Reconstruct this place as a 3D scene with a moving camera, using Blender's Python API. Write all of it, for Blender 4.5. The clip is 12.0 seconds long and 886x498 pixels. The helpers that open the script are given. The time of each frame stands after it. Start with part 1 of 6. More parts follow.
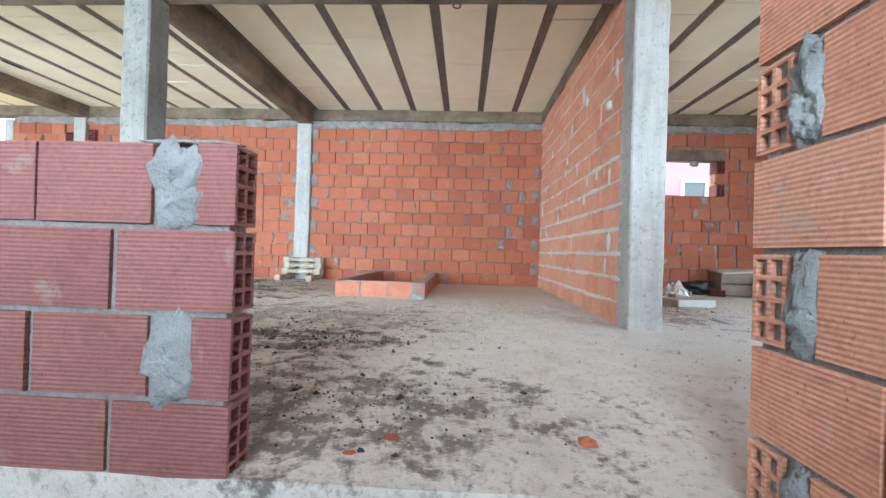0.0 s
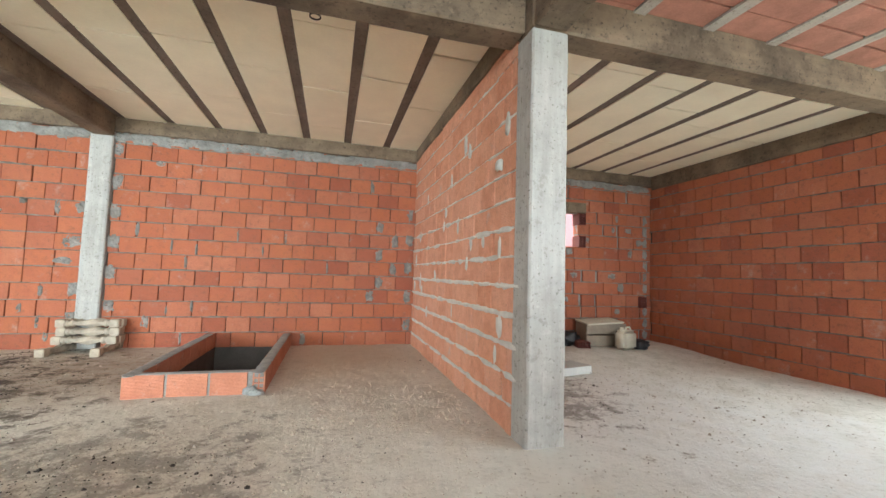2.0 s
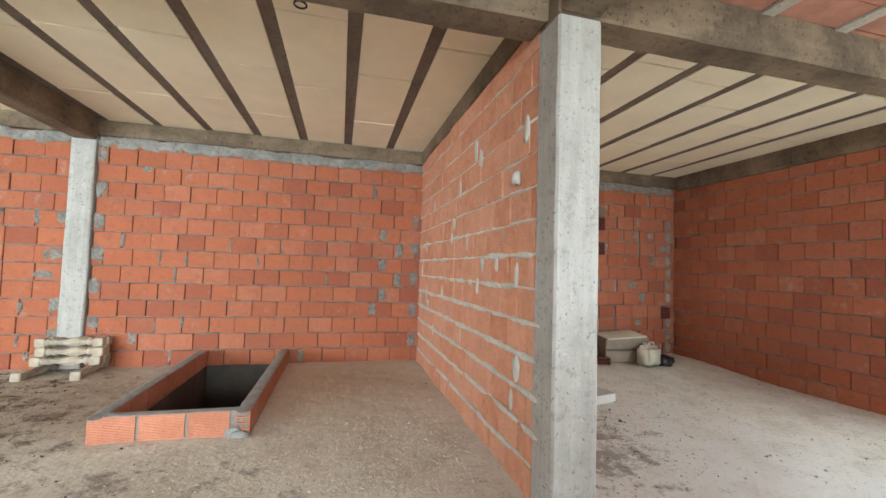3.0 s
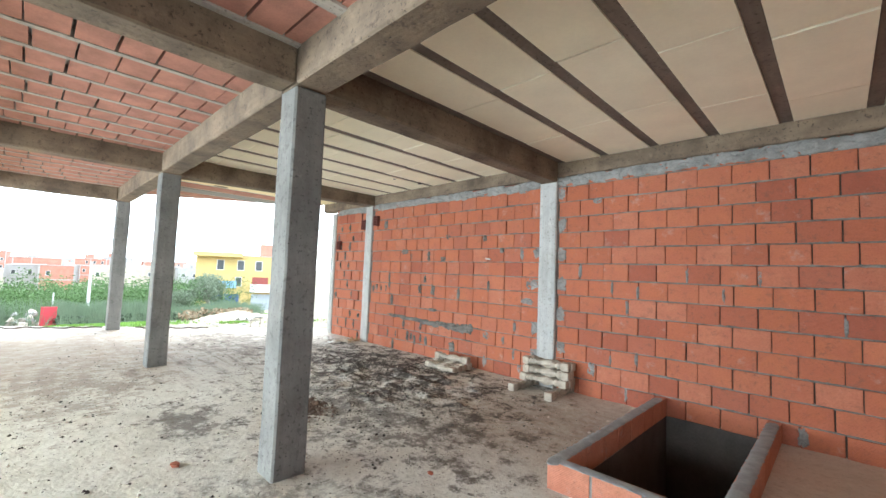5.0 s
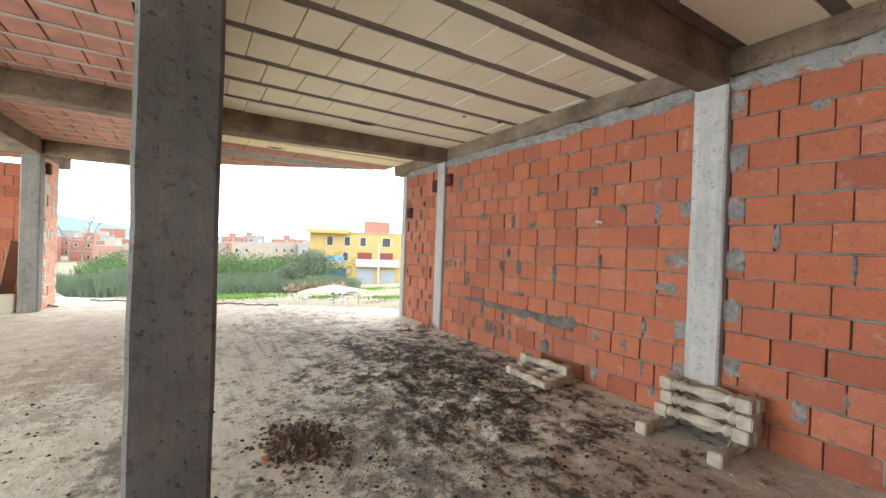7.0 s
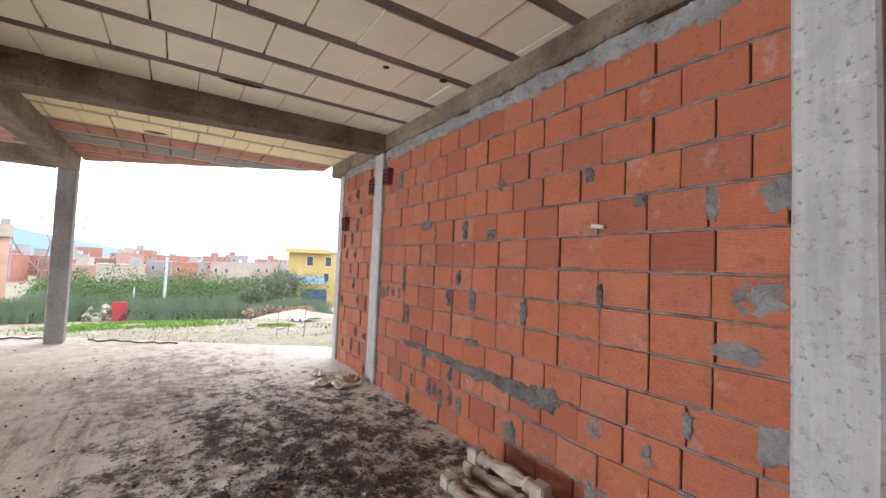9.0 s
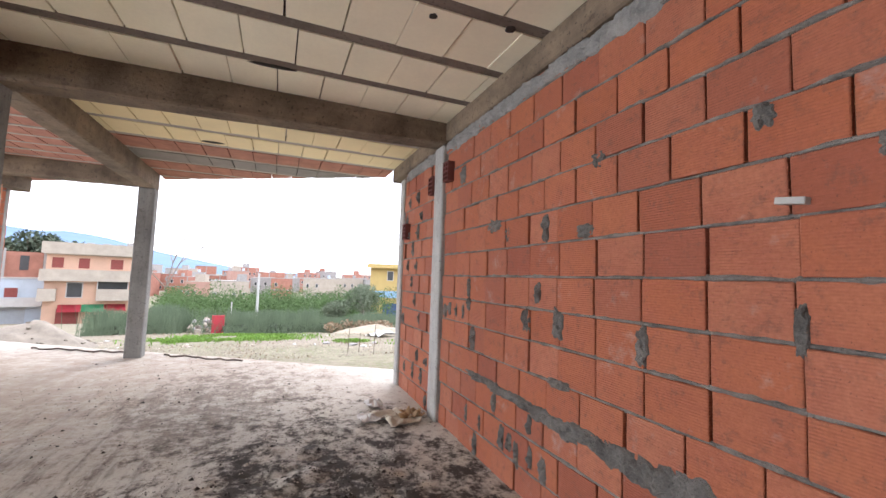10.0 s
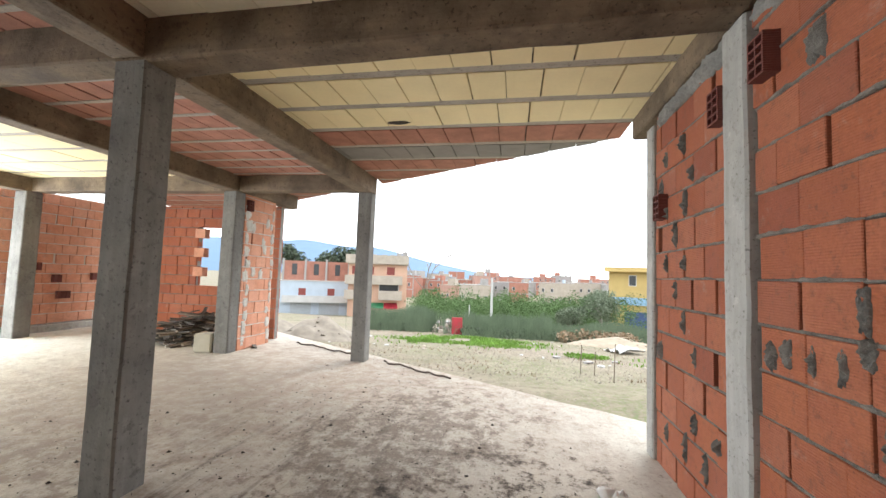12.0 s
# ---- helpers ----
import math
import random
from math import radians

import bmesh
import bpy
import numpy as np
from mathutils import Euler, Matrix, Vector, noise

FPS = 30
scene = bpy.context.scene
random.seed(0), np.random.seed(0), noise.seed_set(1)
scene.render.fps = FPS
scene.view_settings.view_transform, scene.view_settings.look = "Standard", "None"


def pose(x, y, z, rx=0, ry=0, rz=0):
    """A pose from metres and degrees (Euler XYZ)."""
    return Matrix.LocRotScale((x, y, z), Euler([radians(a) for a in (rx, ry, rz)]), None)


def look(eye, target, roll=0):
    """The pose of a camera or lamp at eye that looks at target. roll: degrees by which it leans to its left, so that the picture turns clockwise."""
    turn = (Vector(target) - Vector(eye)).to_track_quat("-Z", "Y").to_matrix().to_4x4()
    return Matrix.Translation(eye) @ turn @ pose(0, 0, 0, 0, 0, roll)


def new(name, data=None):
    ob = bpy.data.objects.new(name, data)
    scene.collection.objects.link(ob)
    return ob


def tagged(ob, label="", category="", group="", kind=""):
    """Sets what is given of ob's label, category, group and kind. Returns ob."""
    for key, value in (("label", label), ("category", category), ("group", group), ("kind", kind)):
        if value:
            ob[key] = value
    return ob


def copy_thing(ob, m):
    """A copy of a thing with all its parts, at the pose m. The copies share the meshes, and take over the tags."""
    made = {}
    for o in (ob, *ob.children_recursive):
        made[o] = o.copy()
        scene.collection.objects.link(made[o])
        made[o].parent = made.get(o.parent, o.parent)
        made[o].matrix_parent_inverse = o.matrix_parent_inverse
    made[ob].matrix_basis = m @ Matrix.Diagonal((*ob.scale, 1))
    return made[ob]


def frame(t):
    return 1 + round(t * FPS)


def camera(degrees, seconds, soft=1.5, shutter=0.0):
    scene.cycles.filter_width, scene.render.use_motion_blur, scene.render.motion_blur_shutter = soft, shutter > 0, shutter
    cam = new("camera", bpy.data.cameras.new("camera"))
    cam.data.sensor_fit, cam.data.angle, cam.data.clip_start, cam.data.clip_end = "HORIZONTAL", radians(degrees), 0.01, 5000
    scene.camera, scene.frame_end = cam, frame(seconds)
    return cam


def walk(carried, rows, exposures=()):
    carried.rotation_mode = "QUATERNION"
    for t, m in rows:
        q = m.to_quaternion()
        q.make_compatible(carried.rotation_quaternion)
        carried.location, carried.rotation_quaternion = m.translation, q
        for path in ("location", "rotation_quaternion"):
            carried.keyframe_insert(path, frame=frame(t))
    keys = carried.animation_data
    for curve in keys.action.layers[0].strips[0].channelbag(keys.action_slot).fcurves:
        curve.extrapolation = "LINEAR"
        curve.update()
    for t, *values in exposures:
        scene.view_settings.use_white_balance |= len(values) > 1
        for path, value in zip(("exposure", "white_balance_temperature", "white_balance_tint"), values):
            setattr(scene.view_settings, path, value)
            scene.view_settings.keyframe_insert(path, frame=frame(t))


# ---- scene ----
cam = camera(94.9, 12.0)
METRES, EYE, TILT, LEAN, TURN = 9.0, 0.576, 0.0, 0.0, 3.0
ROWS = [
    (0.0, 0.0, 0.0, 0.0, -0.01, 0.3, -1.8),
    (0.5, -0.0004, 0.0242, 0.0194, -5.77, 1.98, -1.9),
    (1.0, 0.0045, 0.0514, 0.0348, -9.15, 3.13, -1.86),
    (1.5, 0.0032, 0.0784, 0.0498, -12.31, 4.16, -1.78),
    (2.0, 0.0122, 0.0979, 0.056, -18.34, 3.72, -1.8),
    (2.5, 0.0231, 0.1198, 0.0708, -20.38, 2.81, -1.76),
    (4.5, 0.0336, 0.2129, 0.0981, 23.25, 3.96, -2.16),
    (5.0, 0.0084, 0.2362, 0.0979, 41.21, 3.61, -2.21),
    (5.5, -0.0165, 0.2738, 0.0951, 50.41, 3.17, -2.16),
    (6.0, -0.0461, 0.3165, 0.0946, 55.48, 1.8, -2.14),
    (6.5, -0.0805, 0.3555, 0.0944, 55.06, -0.34, -2.08),
    (7.0, -0.1147, 0.4017, 0.0937, 55.24, -0.39, -2.02),
    (7.5, -0.1463, 0.4456, 0.0932, 52.79, -0.15, -2.01),
    (9.5, -0.2801, 0.6135, 0.0972, 55.7, 4.73, -1.95),
    (10.0, -0.32, 0.6408, 0.095, 64.74, 4.26, -1.91),
    (10.5, -0.3615, 0.6673, 0.0933, 71.27, 4.29, -1.94),
    (11.0, -0.4086, 0.6891, 0.0949, 80.31, 2.96, -1.98),
    (11.5, -0.4548, 0.694, 0.0966, 87.9, 2.56, -1.89),
    (12.0, -0.5017, 0.6975, 0.0956, 97.03, 3.78, -1.95),
]
walk(cam, [(t, pose(0, 0, EYE, TILT, LEAN, TURN) @ pose(METRES * x, METRES * y, METRES * z, 90 + pitch, roll, yaw)) for t, x, y, z, yaw, pitch, roll in ROWS],
     exposures=[(0.0, 1.6, 5300, 0), (1.0, 1.55, 5700, 1), (2.7, 1.4, 6250, 2), (4.5, 1.3, 5650, 2), (6.5, 0.77, 6350, 8), (7.7, 0.68, 6350, 9), (9.5, 0.46, 6100, 19), (10.5, 0.42, 6250, 15), (12.0, 0.3, 6400, 10)])

# ---- world and light ----
world = bpy.data.worlds.new("sky")
scene.world = world
world.use_nodes = True
wn, wl = world.node_tree.nodes, world.node_tree.links
bg = wn["Background"]
sky = wn.new("ShaderNodeTexSky")
sky.sky_type = "NISHITA"
sky.sun_disc = False
sky.sun_elevation = radians(48)
sky.sun_rotation = radians(-60)
sky.air_density, sky.dust_density, sky.ozone_density = 1.0, 2.0, 1.0
# cloud cover: a thin bright layer that leaves some blue low in the south-west
geo = wn.new("ShaderNodeTexCoord")
cmap = wn.new("ShaderNodeMapping")
cmap.inputs["Scale"].default_value = (1.2, 1.2, 5.0)
cnoise = wn.new("ShaderNodeTexNoise")
cnoise.inputs["Scale"].default_value = 2.2
cnoise.inputs["Detail"].default_value = 6.0
cramp = wn.new("ShaderNodeValToRGB")
cramp.color_ramp.elements[0].position, cramp.color_ramp.elements[1].position = 0.30, 0.48
cramp.color_ramp.elements[0].color = (0.25, 0.25, 0.25, 1)
cmix = wn.new("ShaderNodeMixRGB")
cmix.inputs["Color2"].default_value = (16.0, 16.4, 16.8, 1)
wl.new(geo.outputs["Generated"], cmap.inputs["Vector"])
wl.new(cmap.outputs["Vector"], cnoise.inputs["Vector"])
wl.new(cnoise.outputs["Fac"], cramp.inputs["Fac"])
wl.new(cramp.outputs["Color"], cmix.inputs["Fac"])
wl.new(sky.outputs["Color"], cmix.inputs["Color1"])
wl.new(cmix.outputs["Color"], bg.inputs["Color"])
bg.inputs["Strength"].default_value = 0.15

sun_data = bpy.data.lights.new("sun", "SUN")
sun_data.energy, sun_data.angle, sun_data.color = 1.5, radians(20), (1.0, 0.96, 0.9)
sun = new("sun", sun_data)
sun.matrix_world = look((-18, 10, 30), (0, 0, 0))


def fill_light(name, eye, target, w, h, watts):
    """Added area lamp that stands in for daylight from an assumed open side."""
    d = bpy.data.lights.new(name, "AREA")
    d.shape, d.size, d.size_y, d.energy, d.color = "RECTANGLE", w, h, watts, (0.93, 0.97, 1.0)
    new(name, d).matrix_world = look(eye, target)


# lamps added to lift the dim interior; south and stairwell openings are unseen
fill_light("daylight_south", (-6.6, -5.2, 1.3), (-6.2, 0, 1.3), 8.4, 2.0, 720)
fill_light("daylight_stairwell", (-0.9, -4.7, 2.1), (-0.2, 2.0, -1.8), 2.2, 1.5, 190)
fill_light("daylight_east", (6.3, -1.6, 1.6), (0, 0.4, -2.0), 5.2, 2.5, 70)

# ---- materials ----


def node_mat(name):
    m = bpy.data.materials.new(name)
    m.use_nodes = True
    return m, m.node_tree.nodes, m.node_tree.links, m.node_tree.nodes["Principled BSDF"]


def coords(nodes, links, kind="Object", scale=(1, 1, 1), shift=False):
    tc = nodes.new("ShaderNodeTexCoord")
    mp = nodes.new("ShaderNodeMapping")
    mp.inputs["Scale"].default_value = scale
    links.new(tc.outputs[kind], mp.inputs["Vector"])
    if shift:
        info = nodes.new("ShaderNodeObjectInfo")
        mul = nodes.new("ShaderNodeMath")
        mul.operation = "MULTIPLY"
        mul.inputs[1].default_value = 37.0
        links.new(info.outputs["Random"], mul.inputs[0])
        comb = nodes.new("ShaderNodeCombineXYZ")
        for k in ("X", "Y", "Z"):
            links.new(mul.outputs[0], comb.inputs[k])
        links.new(comb.outputs[0], mp.inputs["Location"])
    return mp.outputs["Vector"]


def noise_tex(nodes, links, vec, scale, detail=5.0, rough=0.6):
    n = nodes.new("ShaderNodeTexNoise")
    n.inputs["Scale"].default_value, n.inputs["Detail"].default_value, n.inputs["Roughness"].default_value = scale, detail, rough
    links.new(vec, n.inputs["Vector"])
    return n.outputs["Fac"]


def ramp(nodes, links, fac, stops):
    r = nodes.new("ShaderNodeValToRGB")
    while len(r.color_ramp.elements) < len(stops):
        r.color_ramp.elements.new(0.5)
    for e, (p, c) in zip(r.color_ramp.elements, stops):
        e.position = p
        e.color = (*c, 1) if len(c) == 3 else c
    links.new(fac, r.inputs["Fac"])
    return r.outputs["Color"]


def mixc(nodes, links, fac, a, b, mode="MIX"):
    x = nodes.new("ShaderNodeMixRGB")
    x.blend_type = mode
    for sock, v in (("Fac", fac), ("Color1", a), ("Color2", b)):
        if isinstance(v, (int, float)):
            x.inputs[sock].default_value = v
        elif isinstance(v, tuple):
            x.inputs[sock].default_value = (*v, 1)
        else:
            links.new(v, x.inputs[sock])
    return x.outputs["Color"]


def math_node(nodes, links, op, a, b=0.0):
    x = nodes.new("ShaderNodeMath")
    x.operation = op
    for i, v in enumerate((a, b)):
        if isinstance(v, (int, float)):
            x.inputs[i].default_value = v
        else:
            links.new(v, x.inputs[i])
    return x.outputs[0]


def bump(nodes, links, bsdf, height, strength, dist=0.01, prev=None):
    b = nodes.new("ShaderNodeBump")
    b.inputs["Strength"].default_value, b.inputs["Distance"].default_value = strength, dist
    links.new(height, b.inputs["Height"])
    if prev is not None:
        links.new(prev, b.inputs["Normal"])
    links.new(b.outputs["Normal"], bsdf.inputs["Normal"])
    return b.outputs["Normal"]


G0, G1 = (0, 0, 0), (1, 1, 1)


def plain_mat(name, colour, rough=0.7, vary=0.15, scale=6.0, bumpy=0.15, metal=0.0):
    """Paint, plastic, stone and the like: colour broken by noise at two scales."""
    m, n, l, b = node_mat(name)
    v = coords(n, l)
    big = noise_tex(n, l, v, scale, 4)
    fine = noise_tex(n, l, v, scale * 14, 4)
    lo = tuple(c * (1 - vary) for c in colour)
    hi = tuple(min(1, c * (1 + vary)) for c in colour)
    c = ramp(n, l, big, [(0.3, lo), (0.7, hi)])
    c = mixc(n, l, 0.25, c, ramp(n, l, fine, [(0.35, lo), (0.65, hi)]))
    l.new(c, b.inputs["Base Color"])
    b.inputs["Roughness"].default_value = rough
    b.inputs["Metallic"].default_value = metal
    if bumpy:
        bump(n, l, b, fine, bumpy, 0.01)
    return m


def brick_mat(name, tones, groove=True, grime=0.35):
    """Fired clay: a tone for each brick, fine extruded grooves, grey smears of mortar."""
    m, n, l, b = node_mat(name)
    info = n.new("ShaderNodeObjectInfo")
    v = coords(n, l, shift=True)
    raw = coords(n, l)
    c = ramp(n, l, info.outputs["Random"], [(i / (len(tones) - 1), t) for i, t in enumerate(tones)])
    mid = noise_tex(n, l, v, 7, 5)
    c = mixc(n, l, ramp(n, l, mid, [(0.38, G0), (0.72, (0.6, 0.6, 0.6))]), c, tuple(min(1, x * 1.25 + 0.012) for x in tones[len(tones) // 2]))
    fine = noise_tex(n, l, v, 70, 4)
    c = mixc(n, l, ramp(n, l, fine, [(0.4, (0.25, 0.25, 0.25)), (0.6, G0)]), c, tuple(x * 0.6 for x in tones[0]))
    smear = noise_tex(n, l, v, 4.5, 7, 0.7)
    c = mixc(n, l, ramp(n, l, smear, [(0.60, G0), (0.72, (grime, grime, grime))]), c, (0.42, 0.40, 0.37))
    dirt = noise_tex(n, l, v, 16, 7, 0.75)
    c = mixc(n, l, ramp(n, l, dirt, [(0.53, G0), (0.66, (0.85 - grime, 0.85 - grime, 0.85 - grime))]), c, (0.12, 0.065, 0.045))
    pits = noise_tex(n, l, v, 95, 2)
    c = mixc(n, l, ramp(n, l, pits, [(0.28, (0.5, 0.5, 0.5)), (0.34, G0)]), c, (0.09, 0.04, 0.028))
    l.new(c, b.inputs["Base Color"])
    b.inputs["Roughness"].default_value = 0.85
    nb = bump(n, l, b, fine, 0.3, 0.005)
    nb = bump(n, l, b, mid, 0.3, 0.02, nb)
    if groove:
        sep = n.new("ShaderNodeSeparateXYZ")
        l.new(raw, sep.inputs[0])
        wave = math_node(n, l, "SINE", math_node(n, l, "MULTIPLY", sep.outputs["Z"], 2 * math.pi / 0.0115))
        wave = math_node(n, l, "MULTIPLY", wave, math_node(n, l, "MULTIPLY", mid, 1.6))
        bump(n, l, b, wave, 0.5, 0.0024, nb)
    return m


def concrete_mat(name, axis, colour=(0.36, 0.345, 0.32), dark=(0.15, 0.14, 0.125), stain=0.5):
    """Shuttered concrete, with the grain of the boards along one axis."""
    m, n, l, b = node_mat(name)
    s = {"x": (0.6, 9, 9), "y": (9, 0.6, 9), "z": (9, 9, 0.6)}[axis]
    v = coords(n, l, shift=True)
    g = coords(n, l, scale=s, shift=True)
    grain = noise_tex(n, l, g, 2.2, 6, 0.65)
    blot = noise_tex(n, l, v, 1.7, 6, 0.65)
    pit = noise_tex(n, l, v, 38, 3)
    c = ramp(n, l, grain, [(0.3, tuple(x * 0.86 for x in colour)), (0.7, tuple(min(1, x * 1.14) for x in colour))])
    c = mixc(n, l, ramp(n, l, blot, [(0.42, G0), (0.68, (stain, stain, stain))]), c, dark)
    seam = noise_tex(n, l, v, 5.5, 7, 0.7)
    c = mixc(n, l, ramp(n, l, seam, [(0.5, G0), (0.7, (0.4, 0.4, 0.4))]), c, tuple(x * 0.55 for x in colour))
    c = mixc(n, l, ramp(n, l, pit, [(0.30, (0.8, 0.8, 0.8)), (0.40, G0)]), c, tuple(x * 0.6 for x in dark))
    spot = noise_tex(n, l, v, 13, 5, 0.7)
    c = mixc(n, l, ramp(n, l, spot, [(0.57, G0), (0.66, (0.55, 0.55, 0.55))]), c, dark)
    pale = noise_tex(n, l, v, 8, 6, 0.7)
    c = mixc(n, l, ramp(n, l, pale, [(0.60, G0), (0.70, (0.4, 0.4, 0.4))]), c, tuple(min(1, x * 1.5) for x in colour))
    l.new(c, b.inputs["Base Color"])
    b.inputs["Roughness"].default_value = 0.88
    nb = bump(n, l, b, grain, 0.35, 0.012)
    nb = bump(n, l, b, spot, 0.3, 0.02, nb)
    bump(n, l, b, pit, 0.4, 0.008, nb)
    return m


brick_red = brick_mat("brick_red", [(0.355, 0.104, 0.045), (0.41, 0.132, 0.063), (0.385, 0.113, 0.049), (0.41, 0.150, 0.082), (0.27, 0.074, 0.040), (0.395, 0.124, 0.054), (0.43, 0.158, 0.088), (0.345, 0.100, 0.043)])
brick_pale = brick_mat("brick_pale", [(0.60, 0.27, 0.16), (0.65, 0.335, 0.225), (0.56, 0.235, 0.135)], grime=0.6)
brick_kerb = brick_mat("brick_kerb", [(0.46, 0.18, 0.105), (0.50, 0.215, 0.135), (0.42, 0.155, 0.09)], grime=0.6)
brick_pink = brick_mat("brick_pink", [(0.235, 0.096, 0.085), (0.275, 0.12, 0.106), (0.25, 0.105, 0.092)], grime=0.55)
mortar_grey = plain_mat("mortar_grey", (0.24, 0.235, 0.22), 0.95, 0.4, 5, 0.9)
mortar_joint = plain_mat("mortar_joint", (0.185, 0.17, 0.15), 0.95, 0.55, 9, 1.0)
mortar_fresh = plain_mat("mortar_fresh", (0.29, 0.30, 0.295), 0.95, 0.3, 9, 0.9)
mortar_dark = plain_mat("mortar_dark", (0.06, 0.05, 0.042), 0.95, 0.4, 6, 0.8)
mortar_light = plain_mat("mortar_light", (0.58, 0.575, 0.54), 0.95, 0.2, 9, 0.7)
conc_z = concrete_mat("concrete_column", "z", (0.205, 0.20, 0.185), (0.075, 0.07, 0.063), 0.6)
conc_pale = concrete_mat("concrete_pale", "z", (0.41, 0.405, 0.385), (0.24, 0.23, 0.20), 0.45)
conc_x = concrete_mat("concrete_beam_x", "x", (0.215, 0.16, 0.108), (0.055, 0.04, 0.028), 0.9)
conc_y = concrete_mat("concrete_beam_y", "y", (0.215, 0.16, 0.108), (0.055, 0.04, 0.028), 0.9)
rib_brown = concrete_mat("rib_brown", "y", (0.20, 0.165, 0.135), (0.09, 0.075, 0.06), 0.6)
rib_grey = concrete_mat("rib_grey", "y", (0.46, 0.42, 0.37), (0.25, 0.22, 0.19), 0.4)
poly_white = plain_mat("polystyrene", (0.93, 0.89, 0.71), 0.85, 0.06, 2.5, 0.05)
poly_yellow = plain_mat("polystyrene_yellow", (0.88, 0.77, 0.49), 0.85, 0.06, 2.5, 0.05)
hourdis_red = plain_mat("hollow_block_red", (0.40, 0.185, 0.135), 0.9, 0.28, 5, 0.3)
hourdis_grey = plain_mat("hollow_block_grey", (0.26, 0.25, 0.24), 0.9, 0.15, 5, 0.3)
# near-black colour that stands in for the shade inside ceiling holes
dark_void = plain_mat("hole_shade", (0.05, 0.045, 0.04), 0.95, 0.3, 4, 0.3)


def floor_mat():
    """Bare screed: dusty grey, brown trodden earth, black mud where the roof leaks."""
    m, n, l, b = node_mat("floor_screed")
    v = coords(n, l)
    big = noise_tex(n, l, v, 0.7, 6, 0.65)
    mid = noise_tex(n, l, v, 3.2, 7, 0.7)
    fine = noise_tex(n, l, v, 26, 5, 0.7)
    c = ramp(n, l, mid, [(0.30, (0.50, 0.485, 0.42)), (0.5, (0.65, 0.635, 0.57)), (0.72, (0.73, 0.72, 0.665))])
    c = mixc(n, l, ramp(n, l, fine, [(0.36, (0.45, 0.45, 0.45)), (0.46, G0)]), c, (0.22, 0.19, 0.15))
    fleck = noise_tex(n, l, v, 9.0, 6, 0.75)
    c = mixc(n, l, ramp(n, l, fleck, [(0.57, G0), (0.72, (0.45, 0.45, 0.45))]), c, (0.24, 0.20, 0.16))
    streak = noise_tex(n, l, coords(n, l, scale=(1, 2.2, 1)), 1.6, 8, 0.75)
    c = mixc(n, l, ramp(n, l, streak, [(0.58, G0), (0.78, (0.35, 0.35, 0.35))]), c, (0.27, 0.23, 0.18))
    sep = n.new("ShaderNodeSeparateXYZ")
    l.new(v, sep.inputs[0])

    def patch(cx, cy, rx, ry, edge, amount):
        dx = math_node(n, l, "DIVIDE", math_node(n, l, "SUBTRACT", sep.outputs["X"], cx), rx)
        dy = math_node(n, l, "DIVIDE", math_node(n, l, "SUBTRACT", sep.outputs["Y"], cy), ry)
        d = math_node(n, l, "ADD", math_node(n, l, "MULTIPLY", dx, dx), math_node(n, l, "MULTIPLY", dy, dy))
        d = math_node(n, l, "ADD", math_node(n, l, "MULTIPLY", d, -0.25), 0.62)
        d = math_node(n, l, "ADD", d, math_node(n, l, "MULTIPLY", math_node(n, l, "SUBTRACT", mid, 0.5), edge * 0.6))
        d = math_node(n, l, "ADD", d, math_node(n, l, "MULTIPLY", math_node(n, l, "SUBTRACT", fleck, 0.5), edge * 0.45))
        d = math_node(n, l, "ADD", d, math_node(n, l, "MULTIPLY", math_node(n, l, "SUBTRACT", fine, 0.5), edge * 0.22))
        return ramp(n, l, d, [(0.34, G0), (0.66, (amount, amount, amount))])

    # pale screed by the partition column, its bluish daylight worked into the colour
    c = mixc(n, l, patch(2.6, 3.2, 1.9, 2.2, 0.8, 0.75), c, (0.66, 0.68, 0.68))
    # floor ahead of the steps, colour lightened to make up for missing light
    c = mixc(n, l, patch(0.2, 2.9, 1.9, 1.6, 1.6, 0.6), c, (0.69, 0.675, 0.60))
    # brown earth round the pit
    c = mixc(n, l, patch(0.4, 6.3, 1.3, 1.5, 0.5, 0.8), c, (0.42, 0.33, 0.235))
    c = mixc(n, l, patch(-2.3, 5.9, 1.6, 1.5, 1.1, 0.85), c, (0.27, 0.205, 0.145))
    c = mixc(n, l, patch(-9.6, 4.4, 4.2, 3.8, 0.9, 0.92), c, (0.30, 0.238, 0.188))
    c = mixc(n, l, patch(-8.2, 5.2, 1.6, 0.9, 4.4, 0.7), c, (0.17, 0.14, 0.115))
    c = mixc(n, l, patch(-6.6, 2.6, 1.5, 0.8, 4.4, 0.6), c, (0.20, 0.17, 0.14))
    c = mixc(n, l, patch(-8.8, 1.4, 4.4, 2.6, 1.4, 0.8), c, (0.35, 0.29, 0.235))
    # drag marks left by barrows across the western bay
    tc = n.new("ShaderNodeTexCoord")
    tm = n.new("ShaderNodeMapping")
    tm.inputs["Rotation"].default_value = (0, 0, radians(-22))
    tm.inputs["Scale"].default_value = (0.5, 5.5, 1)
    l.new(tc.outputs["Object"], tm.inputs["Vector"])
    drag = ramp(n, l, noise_tex(n, l, tm.outputs["Vector"], 1.5, 7, 0.7), [(0.50, G0), (0.62, (0.75, 0.75, 0.75))])
    c = mixc(n, l, math_node(n, l, "MULTIPLY", drag, patch(-7.4, 4.6, 2.6, 1.6, 1.2, 1.0)), c, (0.13, 0.105, 0.085))
    mud = patch(-5.3, 6.15, 2.4, 1.3, 3.0, 0.96)
